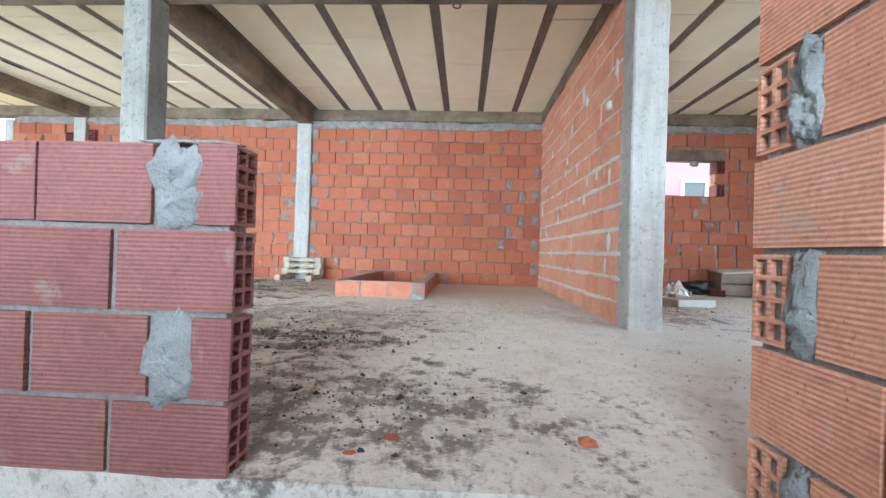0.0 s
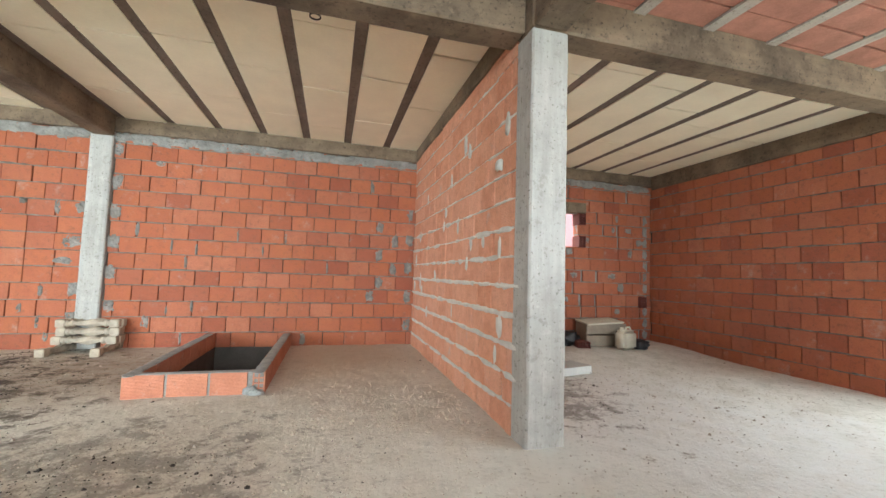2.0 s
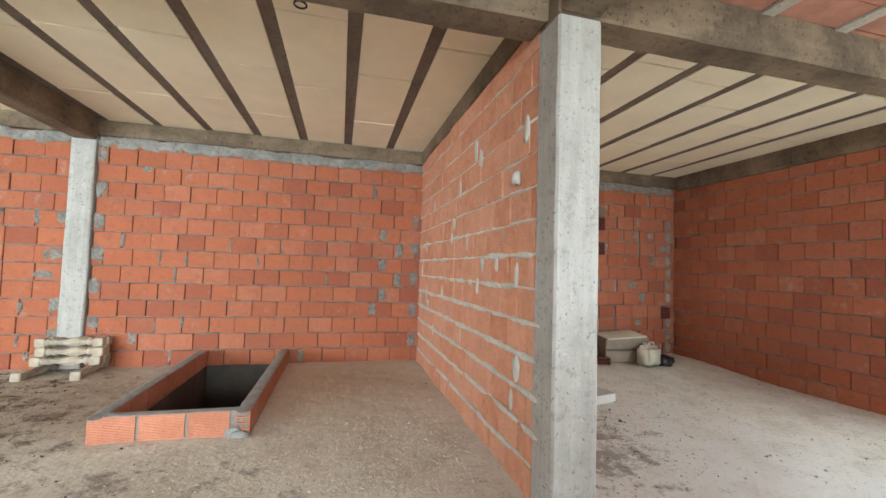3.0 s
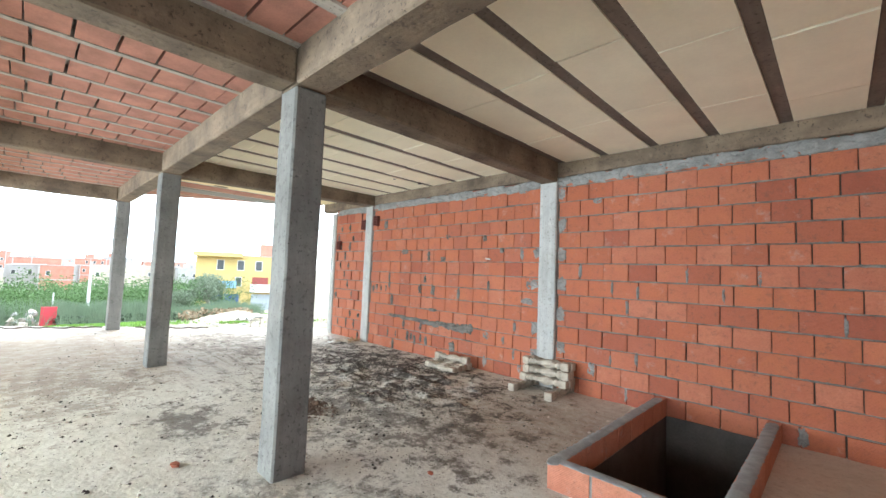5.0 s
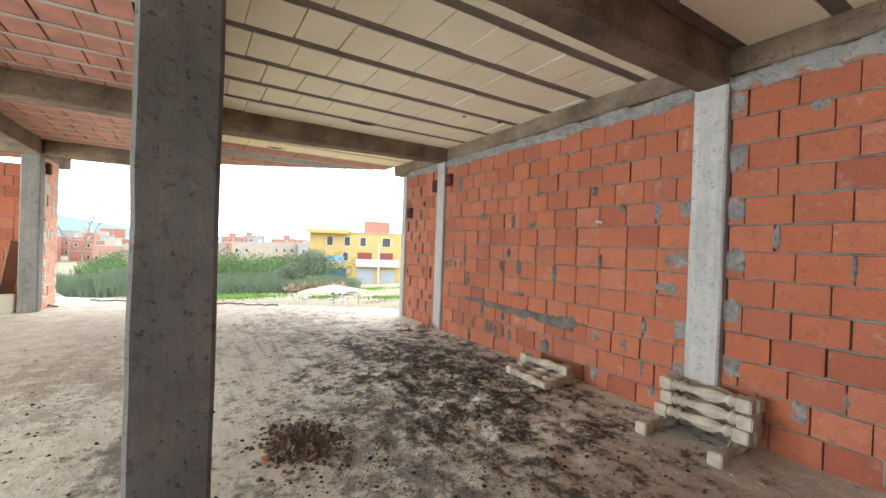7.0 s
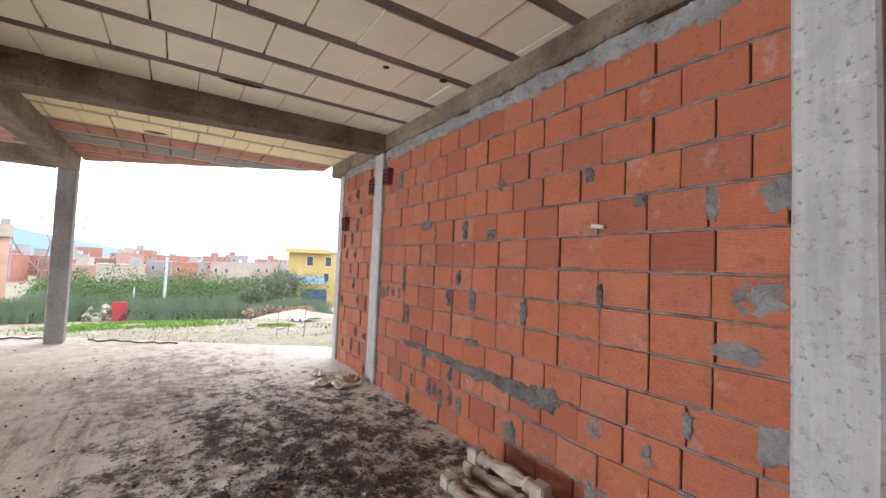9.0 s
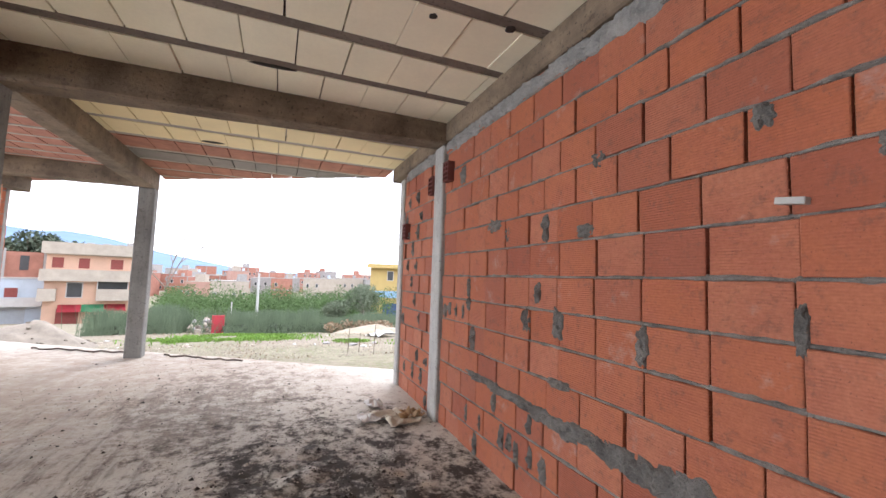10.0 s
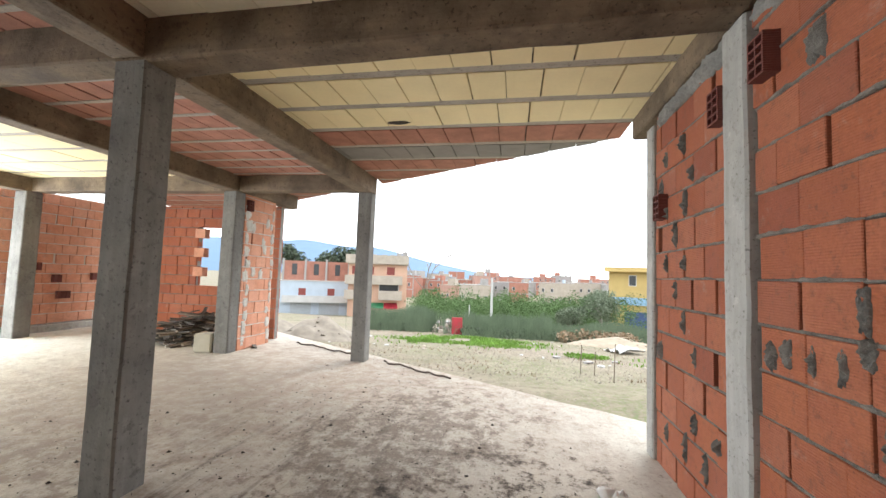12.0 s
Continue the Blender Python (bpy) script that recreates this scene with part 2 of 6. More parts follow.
    c = mixc(n, l, mud, c, (0.035, 0.029, 0.024))
    mud2 = patch(-3.9, 4.9, 1.8, 1.1, 3.8, 0.7)
    c = mixc(n, l, mud2, c, (0.06, 0.05, 0.04))
    mud3 = patch(-1.6, 3.3, 1.5, 0.9, 3.8, 0.6)
    c = mixc(n, l, mud3, c, (0.085, 0.068, 0.052))
    c = mixc(n, l, patch(-1.0, 2.5, 0.7, 0.42, 3.4, 0.85), c, (0.07, 0.058, 0.046))
    c = mixc(n, l, patch(-4.4, 3.3, 0.7, 0.35, 3.4, 0.8), c, (0.09, 0.075, 0.06))
    c = mixc(n, l, patch(-0.5, 1.5, 0.9, 0.5, 4.2, 0.8), c, (0.08, 0.065, 0.05))
    c = mixc(n, l, patch(2.1, 5.0, 0.6, 1.4, 3.6, 0.7), c, (0.12, 0.10, 0.08))
    c = mixc(n, l, ramp(n, l, big, [(0.58, G0), (0.8, (0.3, 0.3, 0.3))]), c, (0.28, 0.24, 0.19))
    l.new(c, b.inputs["Base Color"])
    l.new(ramp(n, l, mid, [(0.3, (0.7, 0.7, 0.7)), (0.6, (0.95, 0.95, 0.95))]), b.inputs["Roughness"])
    nb = bump(n, l, b, fine, 0.4, 0.014)
    bump(n, l, b, mid, 0.5, 0.05, nb)
    return m


floor_screed = floor_mat()

# ---- builders ----


def obj_from(bm, name, mats, parent=None, smooth=False):
    me = bpy.data.meshes.new(name)
    bm.normal_update()
    bm.to_mesh(me)
    bm.free()
    for m in (mats if isinstance(mats, (list, tuple)) else [mats]):
        me.materials.append(m)
    if smooth:
        for p in me.polygons:
            p.use_smooth = True
    ob = new(name, me)
    if parent is not None:
        ob.parent = parent
    return ob


def part(name, bm, material, parent, label="", smooth=False):
    ob = obj_from(bm, name, material, parent, smooth)
    if label:
        tagged(ob, label)
    return ob


def add_box(bm, x0, x1, y0, y1, z0, z1, mat=0, m=None):
    vs = [bm.verts.new(p) for p in ((x0, y0, z0), (x1, y0, z0), (x1, y1, z0), (x0, y1, z0), (x0, y0, z1), (x1, y0, z1), (x1, y1, z1), (x0, y1, z1))]
    if m is not None:
        for v in vs:
            v.co = m @ v.co
    fs = []
    for q in ((3, 2, 1, 0), (4, 5, 6, 7), (0, 1, 5, 4), (1, 2, 6, 5), (2, 3, 7, 6), (3, 0, 4, 7)):
        f = bm.faces.new([vs[i] for i in q])
        f.material_index = mat
        fs.append(f)
    return fs


def box_bm(x0, x1, y0, y1, z0, z1, bevel=0.0, seg=1):
    bm = bmesh.new()
    add_box(bm, x0, x1, y0, y1, z0, z1)
    if bevel:
        bmesh.ops.bevel(bm, geom=bm.edges[:], offset=bevel, segments=seg, affect="EDGES")
    return bm


def rough_bar(x0, x1, y0, y1, z0, z1, axis, step=0.18, amp=0.006, bevel=0.014, seed=0):
    """A cast concrete bar: chamfered, cut across at steps and slightly uneven."""
    rnd = random.Random(seed)
    bm = box_bm(x0, x1, y0, y1, z0, z1, bevel)
    i = "xyz".index(axis)
    lo, hi = (x0, y0, z0)[i] + bevel * 1.5, (x1, y1, z1)[i] - bevel * 1.5
    k = max(1, int((hi - lo) / step))
    no = Vector((0, 0, 0))
    no[i] = 1
    for j in range(1, k):
        co = Vector((x0, y0, z0))
        co[i] = lo + (hi - lo) * j / k
        bmesh.ops.bisect_plane(bm, geom=bm.verts[:] + bm.edges[:] + bm.faces[:], plane_co=co, plane_no=no)
    off = rnd.uniform(0, 100)
    for v in bm.verts:
        nv = noise.noise_vector(v.co * 3.1 + Vector((off, off, off)))
        d = nv * amp
        d[i] = 0
        v.co += d
    return bm


# ---- structure ----
WALL_Y, FLOOR_TOP, BEAM_Z, CEIL_Z = 7.2, 0.0, 2.78, 3.05
PITCH, COURSE = 0.308, 0.2105
SKEW_CO, SKEW_NO = Vector((-11.55, 3.75, 0)), Vector((-3.65, 2.25, 0)).normalized()
PIT = (-1.43, -0.55, 4.88, 7.2)
STAIR = (-1.9, 0.68, -1.2, 0.97)


def clip_skew(bm, shift=0.0):
    bmesh.ops.bisect_plane(bm, geom=bm.verts[:] + bm.edges[:] + bm.faces[:], plane_co=SKEW_CO + SKEW_NO * shift, plane_no=SKEW_NO, clear_outer=True)


def floor_h(x, y):
    """Small unevenness of the screed, rougher where mud has dried."""
    h = 0.012 * noise.noise(Vector((x * 1.3, y * 1.3, 0))) + 0.006 * noise.noise(Vector((x * 5, y * 5, 3)))
    dip = max(0.0, min(1.0, (x - 3.2) / 2.2)) * max(0.0, min(1.0, (6.9 - y) / 1.8))
    h -= 0.06 * dip * dip * (3 - 2 * dip)
    m = max(0.0, 1 - ((x + 4.8) / 2.6) ** 2 - ((y - 5.8) / 1.4) ** 2)
    return h + m * (0.02 + 0.07 * abs(noise.noise(Vector((x * 3.3, y * 3.3, 9)))) + 0.03 * noise.noise(Vector((x * 8, y * 8, 5))))


def make_floor():
    bm = bmesh.new()
    xs = sorted(set([round(-16 + 0.08 * i, 3) for i in range(276)] + [PIT[0], PIT[1], STAIR[0], STAIR[1]]))
    ys = sorted(set([round(-6 + 0.08 * i, 3) for i in range(164)] + [PIT[2], PIT[3], STAIR[2], STAIR[3], 7.3, 7.4]))
    grid = {}
    for i, x in enumerate(xs):
        for j, y in enumerate(ys):
            h = floor_h(x, y)
            grid[i, j] = bm.verts.new((x, y, FLOOR_TOP + h))
    for i in range(len(xs) - 1):
        for j in range(len(ys) - 1):
            cx, cy = (xs[i] + xs[i + 1]) / 2, (ys[j] + ys[j + 1]) / 2
            if any(r[0] < cx < r[1] and r[2] < cy < r[3] for r in (PIT, STAIR)):
                continue
            bm.faces.new((grid[i, j], grid[i + 1, j], grid[i + 1, j + 1], grid[i, j + 1]))
    clip_skew(bm, 0.12)
    rim = [e for e in bm.edges if e.is_boundary and not all(PIT[0] - 0.02 < v.co.x < PIT[1] + 0.02 and PIT[2] - 0.02 < v.co.y < PIT[3] + 0.02 for v in e.verts)]
    for e in rim:
        a, b2 = e.verts
        c, d = bm.verts.new((b2.co.x, b2.co.y, -0.34)), bm.verts.new((a.co.x, a.co.y, -0.34))
        bm.faces.new((b2, a, d, c))
    bmesh.ops.delete(bm, geom=[v for v in bm.verts if not v.link_edges], context="VERTS")
    return tagged(obj_from(bm, "floor", floor_screed, smooth=False), "bare dusty concrete floor slab with mud and rubble crumbs", "floor", kind="structure")


floor = make_floor()


def column(name, x0, x1, y0, y1, z1=BEAM_Z, z0=-0.03, mat=None, seed=1, label="bare shuttered concrete column standing on the slab"):
    return tagged(obj_from(rough_bar(x0, x1, y0, y1, z0, z1, "z", seed=seed), name, mat or conc_z), label, "column", "columns", "structure")


COLS = {
    "column_partition": (1.295, 1.57, 3.28, 3.52), "column_b": (-3.045, -2.80, 3.388, 3.636), "column_c": (-7.25, -7.003, 3.408, 3.655),
    "column_e": (-11.42, -11.19, 3.425, 3.66), "column_f": (-11.29, -11.04, 1.02, 1.28), "column_g": (-7.25, -7.003, 1.02, 1.275),
    "column_h": (-11.25, -10.96, -3.40, -3.12), "column_east": (5.78, 6.06, 3.22, 3.50),
}
for k, (nm, r) in enumerate(COLS.items()):
    column(nm, *r, mat=conc_pale if nm == "column_partition" else None, seed=k + 3)
column("column_a", -3.06, -2.80, 7.14, 7.36, 2.86, seed=21, mat=conc_pale, label="pale concrete column set in the brick back wall")
column("column_d", -7.31, -7.08, 7.16, 7.36, 2.86, seed=22, mat=conc_pale, label="pale concrete column set in the brick back wall")
column("column_end", -8.68, -8.52, 7.17, 7.37, 2.80, seed=23, mat=conc_pale, label="thin concrete column closing the brick wall")


def beam(name, x0, x1, y0, y1, z0=BEAM_Z, z1=3.2, axis="x", seed=0):
    return tagged(obj_from(rough_bar(x0, x1, y0, y1, z0, z1, axis, 0.25, 0.008, seed=seed), name, conc_x if axis == "x" else conc_y), "rough stained concrete beam with board marks", "beam", "beams", "structure")


BEAMS_X = [
    ("beam_1", -2.80, 1.295, 3.38, 3.63), ("beam_2", -7.003, -3.045, 3.395, 3.64), ("beam_3", -11.44, -7.25, 3.41, 3.66),
    ("beam_4", -11.31, -7.25, 1.03, 1.28), ("beam_5", -7.003, -3.045, 1.03, 1.28), ("beam_6", 1.298, 5.80, 3.283, 3.517),
    ("beam_7", -13.0, -11.31, 1.03, 1.30), ("beam_8", -11.25, -7.0, -3.39, -3.13),
]
for k, (nm, a, b, c, d) in enumerate(BEAMS_X):
    beam(nm, a, b, c, d, seed=k)
BEAMS_Y = [
    ("beam_11", -3.045, -2.80, 3.388, 7.17), ("beam_12", -7.25, -7.003, 3.408, 7.17), ("beam_13", -3.045, -2.80, -4.9, 3.388),
    ("beam_14", -7.25, -7.003, -4.9, 3.408), ("beam_15", -11.31, -11.03, -3.12, 1.02), ("beam_16", -11.30, -11.05, 1.31, 3.40),
    ("beam_17", 1.305, 1.555, -4.9, 3.28), ("beam_18", 5.78, 6.06, -4.9, 3.22),
]
for k, (nm, a, b, c, d) in enumerate(BEAMS_Y):
    ob = beam(nm, a, b, c, d, z0=BEAM_Z + 0.004, axis="y", seed=k + 30)
    if nm == "beam_12":
        # cast out of level: its soffit climbs towards the wall
        for v in ob.data.vertices:
            if v.co.z < 3.0:
                v.co.z += -0.03 + 0.085 * (v.co.y - c) / (d - c)
# bond beams along the tops of the walls
beam("bond_beam_north", -9.1, 5.9, 7.16, 7.38, 2.86, 3.2, "x", 50)
beam("bond_beam_partition", 1.285, 1.50, 3.52, 7.155, 2.88, 3.2, "y", 51)
beam("bond_beam_east", 5.78, 6.0, 3.50, 7.155, 2.80, 3.2, "y", 52)


def ceiling(name, x0, x1, y0, y1, infill, rib_mat, first, block, label, kinds=None, rib_w=0.10, rib_drop=0.0, skew=False, gap=0.005, seed=0, space=0.59):
    """Joists along y with rows of infill blocks between them, all in one mesh."""
    rnd = random.Random(seed)
    bm = bmesh.new()
    mats = [rib_mat] + infill
    c = first - space * math.ceil((first - x0) / space)
    k = 0
    while c < x1 + space:
        a, b2 = max(x0, c - rib_w / 2), min(x1, c + rib_w / 2)
        if b2 - a > 0.01:
            add_box(bm, a, b2, y0, y1, CEIL_Z + 0.006 - rib_drop, CEIL_Z + 0.1, 0)
        a, b2 = max(x0, c + rib_w / 2 + 0.004), min(x1, c + space - rib_w / 2 - 0.004)
        if b2 - a > 0.02:
            y = y0 + rnd.uniform(-block, 0)
            while y < y1:
                e0, e1 = max(y0, y), min(y1, y + block - gap - (rnd.uniform(0, gap * 2)))
                if e1 - e0 > 0.01:
                    mi = kinds(c) if kinds else 1
                    dz = rnd.uniform(-0.004, 0.004)
                    add_box(bm, a, b2, e0, e1, CEIL_Z + dz, CEIL_Z + 0.09, mi)
                y += block
        c += space
        k += 1
    add_box(bm, x0, x1, y0, y1, CEIL_Z + 0.075, CEIL_Z + 0.16, 0)
    if skew:
        clip_skew(bm, 0.12)
    return tagged(obj_from(bm, name, mats), label, "ceiling", kind="structure")


WHITE = "cream polystyrene ceiling blocks between brown concrete joists"
RED = "red hollow clay ceiling blocks between grey concrete joists"
ceiling("ceiling_1", -2.80, 1.285, 3.63, 7.16, [poly_white], rib_brown, -2.15, 1.2, WHITE, gap=0.010, seed=1)
ceiling("ceiling_2", 1.50, 5.78, 3.51, 7.16, [poly_white], rib_brown, 2.36, 1.2, WHITE, gap=0.010, seed=2)
ceiling("ceiling_3", -7.003, -3.045, 3.64, 7.16, [poly_white], rib_brown, -4.72, 0.36, WHITE, seed=3)
ceiling("ceiling_4", -12.6, -7.25, 3.66, 7.16, [poly_yellow, hourdis_red, hourdis_grey], rib_grey, -7.9, 0.3, "yellow and red ceiling blocks cut by a slanted slab edge",
        kinds=lambda c: 1 if c > -9.3 else (3 if -10.5 < c < -9.9 else 2), skew=True, seed=4)
ceiling("ceiling_5", -2.80, 1.305, -4.9, 3.38, [hourdis_red], rib_grey, -2.2, 0.25, RED, rib_drop=0.02, gap=0.008, seed=5)
ceiling("ceiling_6", -7.003, -3.045, 1.28, 3.395, [hourdis_red], rib_grey, -3.56, 0.25, RED, rib_w=0.055, rib_drop=0.012, gap=0.008, seed=6, space=0.405)
ceiling("ceiling_7", -7.003, -3.045, -4.9, 1.03, [poly_yellow], rib_grey, -3.3, 0.36, WHITE, seed=7)
ceiling("ceiling_8", -11.05, -7.25, 1.28, 3.41, [hourdis_red], rib_grey, -7.7, 0.25, RED, rib_w=0.055, rib_drop=0.012, gap=0.008, seed=8, space=0.405)
ceiling("ceiling_9", -11.03, -7.25, -3.13, 1.03, [poly_yellow], rib_grey, -7.7, 0.36, WHITE, seed=9)
ceiling("ceiling_10", 1.555, 5.78, -4.9, 3.29, [hourdis_red], rib_grey, 2.15, 0.25, RED, rib_drop=0.02, gap=0.008, seed=10, space=0.64)
ceiling("ceiling_11", -15.0, -11.31, -3.13, 3.40, [hourdis_red], rib_grey, -11.6, 0.3, RED, skew=True, seed=11)


def roof_slab():
    bm = box_bm(-16, 6.1, -3.42, 7.42, 3.215, 3.36)
    add_box(bm, -7.35, 6.1, -5.0, -3.42, 3.215, 3.36)
    clip_skew(bm, 0.14)
    return tagged(obj_from(bm, "roof_slab", conc_x), "bare concrete roof slab", "roof", kind="structure")


roof_slab()

# ---- brick walls ----


def brick_mesh(length, height, thick, mat, name="brick"):
    me = bpy.data.meshes.new(name)
    bm = box_bm(-length / 2, length / 2, -thick / 2, thick / 2, -height / 2, height / 2, 0.004)
    bm.to_mesh(me)
    bm.free()
    me.materials.append(mat)
    return me


def hollow_mesh(length, height, thick, mat, name="brick", cols=2, rows=4):
    """A hollow clay brick with cells open at both ends."""
    bm = bmesh.new()
    w, d = 0.011, 0.13

    def cuts(size, k):
        cell = (size - w * (k + 1)) / k
        out = []
        p = -size / 2
        for _ in range(k):
            out += [p, p + w]
            p += w + cell
        return out + [p, size / 2]
    ys, zs = cuts(thick, cols), cuts(height, rows)
    for sx in (-1, 1):
        x = sx * length / 2

        def quad(pts):
            vs = [bm.verts.new(p) for p in (pts if sx > 0 else pts[::-1])]
            bm.faces.new(vs)
        for i in range(len(ys) - 1):
            for j in range(len(zs) - 1):
                a, b2, c, e = ys[i], ys[i + 1], zs[j], zs[j + 1]
                if i % 2 and j % 2:
                    q = x - sx * d
                    quad([(q, a, c), (q, b2, c), (q, b2, e), (q, a, e)])
                    ring = [(a, c), (b2, c), (b2, e), (a, e)]
                    for k in range(4):
                        (p0, r0), (p1, r1) = ring[k], ring[(k + 1) % 4]
                        quad([(x, p0, r0), (x, p1, r1), (q, p1, r1), (q, p0, r0)])
                else:
                    quad([(x, a, c), (x, b2, c), (x, b2, e), (x, a, e)])
    L, T, H = length / 2, thick / 2, height / 2
    for q in (((-L, -T, -H), (L, -T, -H), (L, -T, H), (-L, -T, H)), ((L, T, -H), (-L, T, -H), (-L, T, H), (L, T, H)),
              ((-L, -T, H), (L, -T, H), (L, T, H), (-L, T, H)), ((-L, T, -H), (L, T, -H), (L, -T, -H), (-L, -T, -H))):
        bm.faces.new([bm.verts.new(p) for p in q])
    bmesh.ops.remove_doubles(bm, verts=bm.verts[:], dist=0.0002)
    bmesh.ops.recalc_face_normals(bm, faces=bm.faces[:])
    me = bpy.data.meshes.new(name)
    bm.to_mesh(me)
    bm.free()
    me.materials.append(mat)
    return me


BRICK_CACHE = {}


def mortar_bed(wall, length, z0, z1, thick, mat, seed, openings=(), course=COURSE):
    """The beds between the courses: uneven ribbons of mortar pressed out of the joints."""
    verts, faces = [], []
    z, r = z0 + course, 1
    while z < z1 - 0.03:
        n = max(2, int(length / 0.035))
        prev = None
        for i in range(n + 1):
            x = 0.004 + (length - 0.008) * i / n
            if any(o[0] - 0.01 < x < o[1] + 0.01 and o[2] - 0.01 < z < o[3] + 0.01 for o in openings):
                prev = None
                continue
            q = noise.noise(Vector((x * 4.1, r * 3.7, seed)))
            f = noise.noise(Vector((x * 23, r * 5.3, seed + 4)))
            up = 0.0095 + 0.009 * max(0, q) + 0.006 * f
            dn = 0.0095 + 0.009 * max(0, -q) + 0.006 * noise.noise(Vector((x * 19, r * 2.3, seed + 8)))
            out = thick / 2 + 0.0 + 0.011 * q + 0.008 * f
            k = len(verts)
            verts += [(x, -out + 0.008, z - dn), (x, -out, z - dn * 0.4), (x, -out, z + up * 0.4), (x, -out + 0.008, z + up), (x, out - 0.008, z + up), (x, out, z), (x, out - 0.008, z - dn)]
            if prev is not None:
                faces += [(prev + a, k + a, k + (a + 1) % 7, prev + (a + 1) % 7) for a in range(7)]
            prev = k
        z += course
        r += 1
    me = bpy.data.meshes.new("mortar_bed")
    me.from_pydata(verts, [], [f[::-1] for f in faces])
    me.materials.append(mat)
    bm = bmesh.new()
    bm.from_mesh(me)
    bmesh.ops.recalc_face_normals(bm, faces=bm.faces[:])
    bm.to_mesh(me)
    bm.free()
    ob = new("mortar_bed", me)
    ob.parent = wall
    tagged(ob, "rough grey mortar pressed out of the bed joints", kind="stuff")


def brick_wall(name, start, direction, length, z0, z1, thick, mat, mortar, label, seed=0, openings=(), gaps=0.12, proud=0.007, course=COURSE, phases=()):
    """A wall of separate bricks in a bed of mortar. start: the middle of its foot; direction: 'x' or 'y'; openings: (a0, a1, z0, z1) along it."""
    rnd = random.Random(seed)
    turn = 0 if direction == "x" else 90
    base = pose(*start, 0, 0, turn)
    bm = bmesh.new()
    t = thick / 2 - 0.030
    xs = sorted({0.0, length, *[o[0] for o in openings], *[o[1] for o in openings]})
    zs = sorted({z0, z1, *[o[2] for o in openings], *[o[3] for o in openings]})
    for a, b2 in zip(xs, xs[1:]):
        for c, e in zip(zs, zs[1:]):
            if not any(o[0] <= (a + b2) / 2 <= o[1] and o[2] <= (c + e) / 2 <= o[3] for o in openings):
                add_box(bm, a, b2, -t, t, c, e)
    bmesh.ops.remove_doubles(bm, verts=bm.verts[:], dist=0.0005)
    wall = obj_from(bm, name, mortar)
    wall.matrix_world = base
    tagged(wall, label, "wall", kind="structure")
    key = (mat.name, thick)
    if key not in BRICK_CACHE:
        BRICK_CACHE[key] = brick_mesh(0.30, 0.20, thick, mat)
    me = BRICK_CACHE[key]
    row, z = 0, z0
    while z < z1 - 0.04:
        h = min(course - 0.0126, z1 - z - 0.004)
        x = -rnd.uniform(0.05, 0.09) if row % 2 else -rnd.uniform(0.20, 0.24)
        if phases:
            x = phases[row % len(phases)] - PITCH
        zc = z + 0.006 + h / 2
        while x < length - 0.03:
            wide = (PITCH + rnd.uniform(-0.006, 0.008)) if rnd.random() > 0.04 else 0.16
            if phases:
                slip = rnd.uniform(-0.005, 0.005)
                wide = math.floor((x - phases[row % len(phases)]) / PITCH + 1.5) * PITCH + phases[row % len(phases)] + slip - x
            gap = rnd.uniform(0.005, 0.013) if rnd.random() > gaps else rnd.uniform(0.03, 0.055)
            a, b2 = max(0.004, x), min(length - 0.004, x + wide - gap)
            spans = [(a, b2)]
            for o in openings:
                if o[2] < zc < o[3]:
                    nxt = []
                    for p, q in spans:
                        if q <= o[0] or p >= o[1]:
                            nxt.append((p, q))
                        else:
                            if p < o[0]:
                                nxt.append((p, o[0]))
                            if q > o[1]:
                                nxt.append((o[1], q))
                    spans = nxt
            for p, q in spans:
                if q - p > 0.05:
                    b = new("brick", me)
                    b.parent = wall
                    b.matrix_basis = pose((p + q) / 2, rnd.uniform(-proud, proud), zc + rnd.uniform(-0.003, 0.003), 0, rnd.uniform(-0.6, 0.6), rnd.uniform(-0.5, 0.5)) @ Matrix.Diagonal(((q - p) / 0.30, 1, h / 0.20, 1))
            x += wide
        z += course
        row += 1
    mortar_bed(wall, length, z0, z1, thick, mortar_light if mortar is mortar_light else mortar_joint, seed * 7.3, openings, course)
    return wall


TOP = 2.85
RW = "orange-red hollow brick wall with rough grey mortar joints"
WY = WALL_Y + 0.075
# where the first upright joint stands in each course, from the floor up
BOND_WEST = (0.18, 0.04, 0.20, 0.222, 0.03, 0.034, 0.016, 0.032, 0.007, 0.18, 0.03, 0.17, 0.04)
BOND_EAST = (0.02, 0.256, 0.128, 0.018, 0.132, 0.028, 0.143, 0.025, 0.122, 0.02, 0.135, 0.016, 0.128)
brick_wall("wall_north_1", (-8.52, WY, 0), "x", 1.21, -0.02, TOP, 0.15, brick_red, mortar_dark, RW + " and many patches", 1, gaps=0.2, course=0.213, phases=(0.12, 0.27))
brick_wall("wall_north_2", (-7.08, WY, 0), "x", 4.02, -0.022, TOP, 0.15, brick_red, mortar_dark, RW, 2, gaps=0.0, course=0.213, phases=BOND_WEST)
brick_wall("wall_north_3", (-2.80, WY, 0), "x", 4.26, -0.0145, TOP, 0.15, brick_red, mortar_dark, RW, 3, gaps=0.0, phases=BOND_EAST)
brick_wall("wall_north_4", (1.47, WY, 0), "x", 4.47, -0.0145, TOP, 0.15, brick_red, mortar_grey, RW + " and a small window hole", 4, openings=[(1.63, 2.79, 1.62, 2.26)], gaps=0.25)
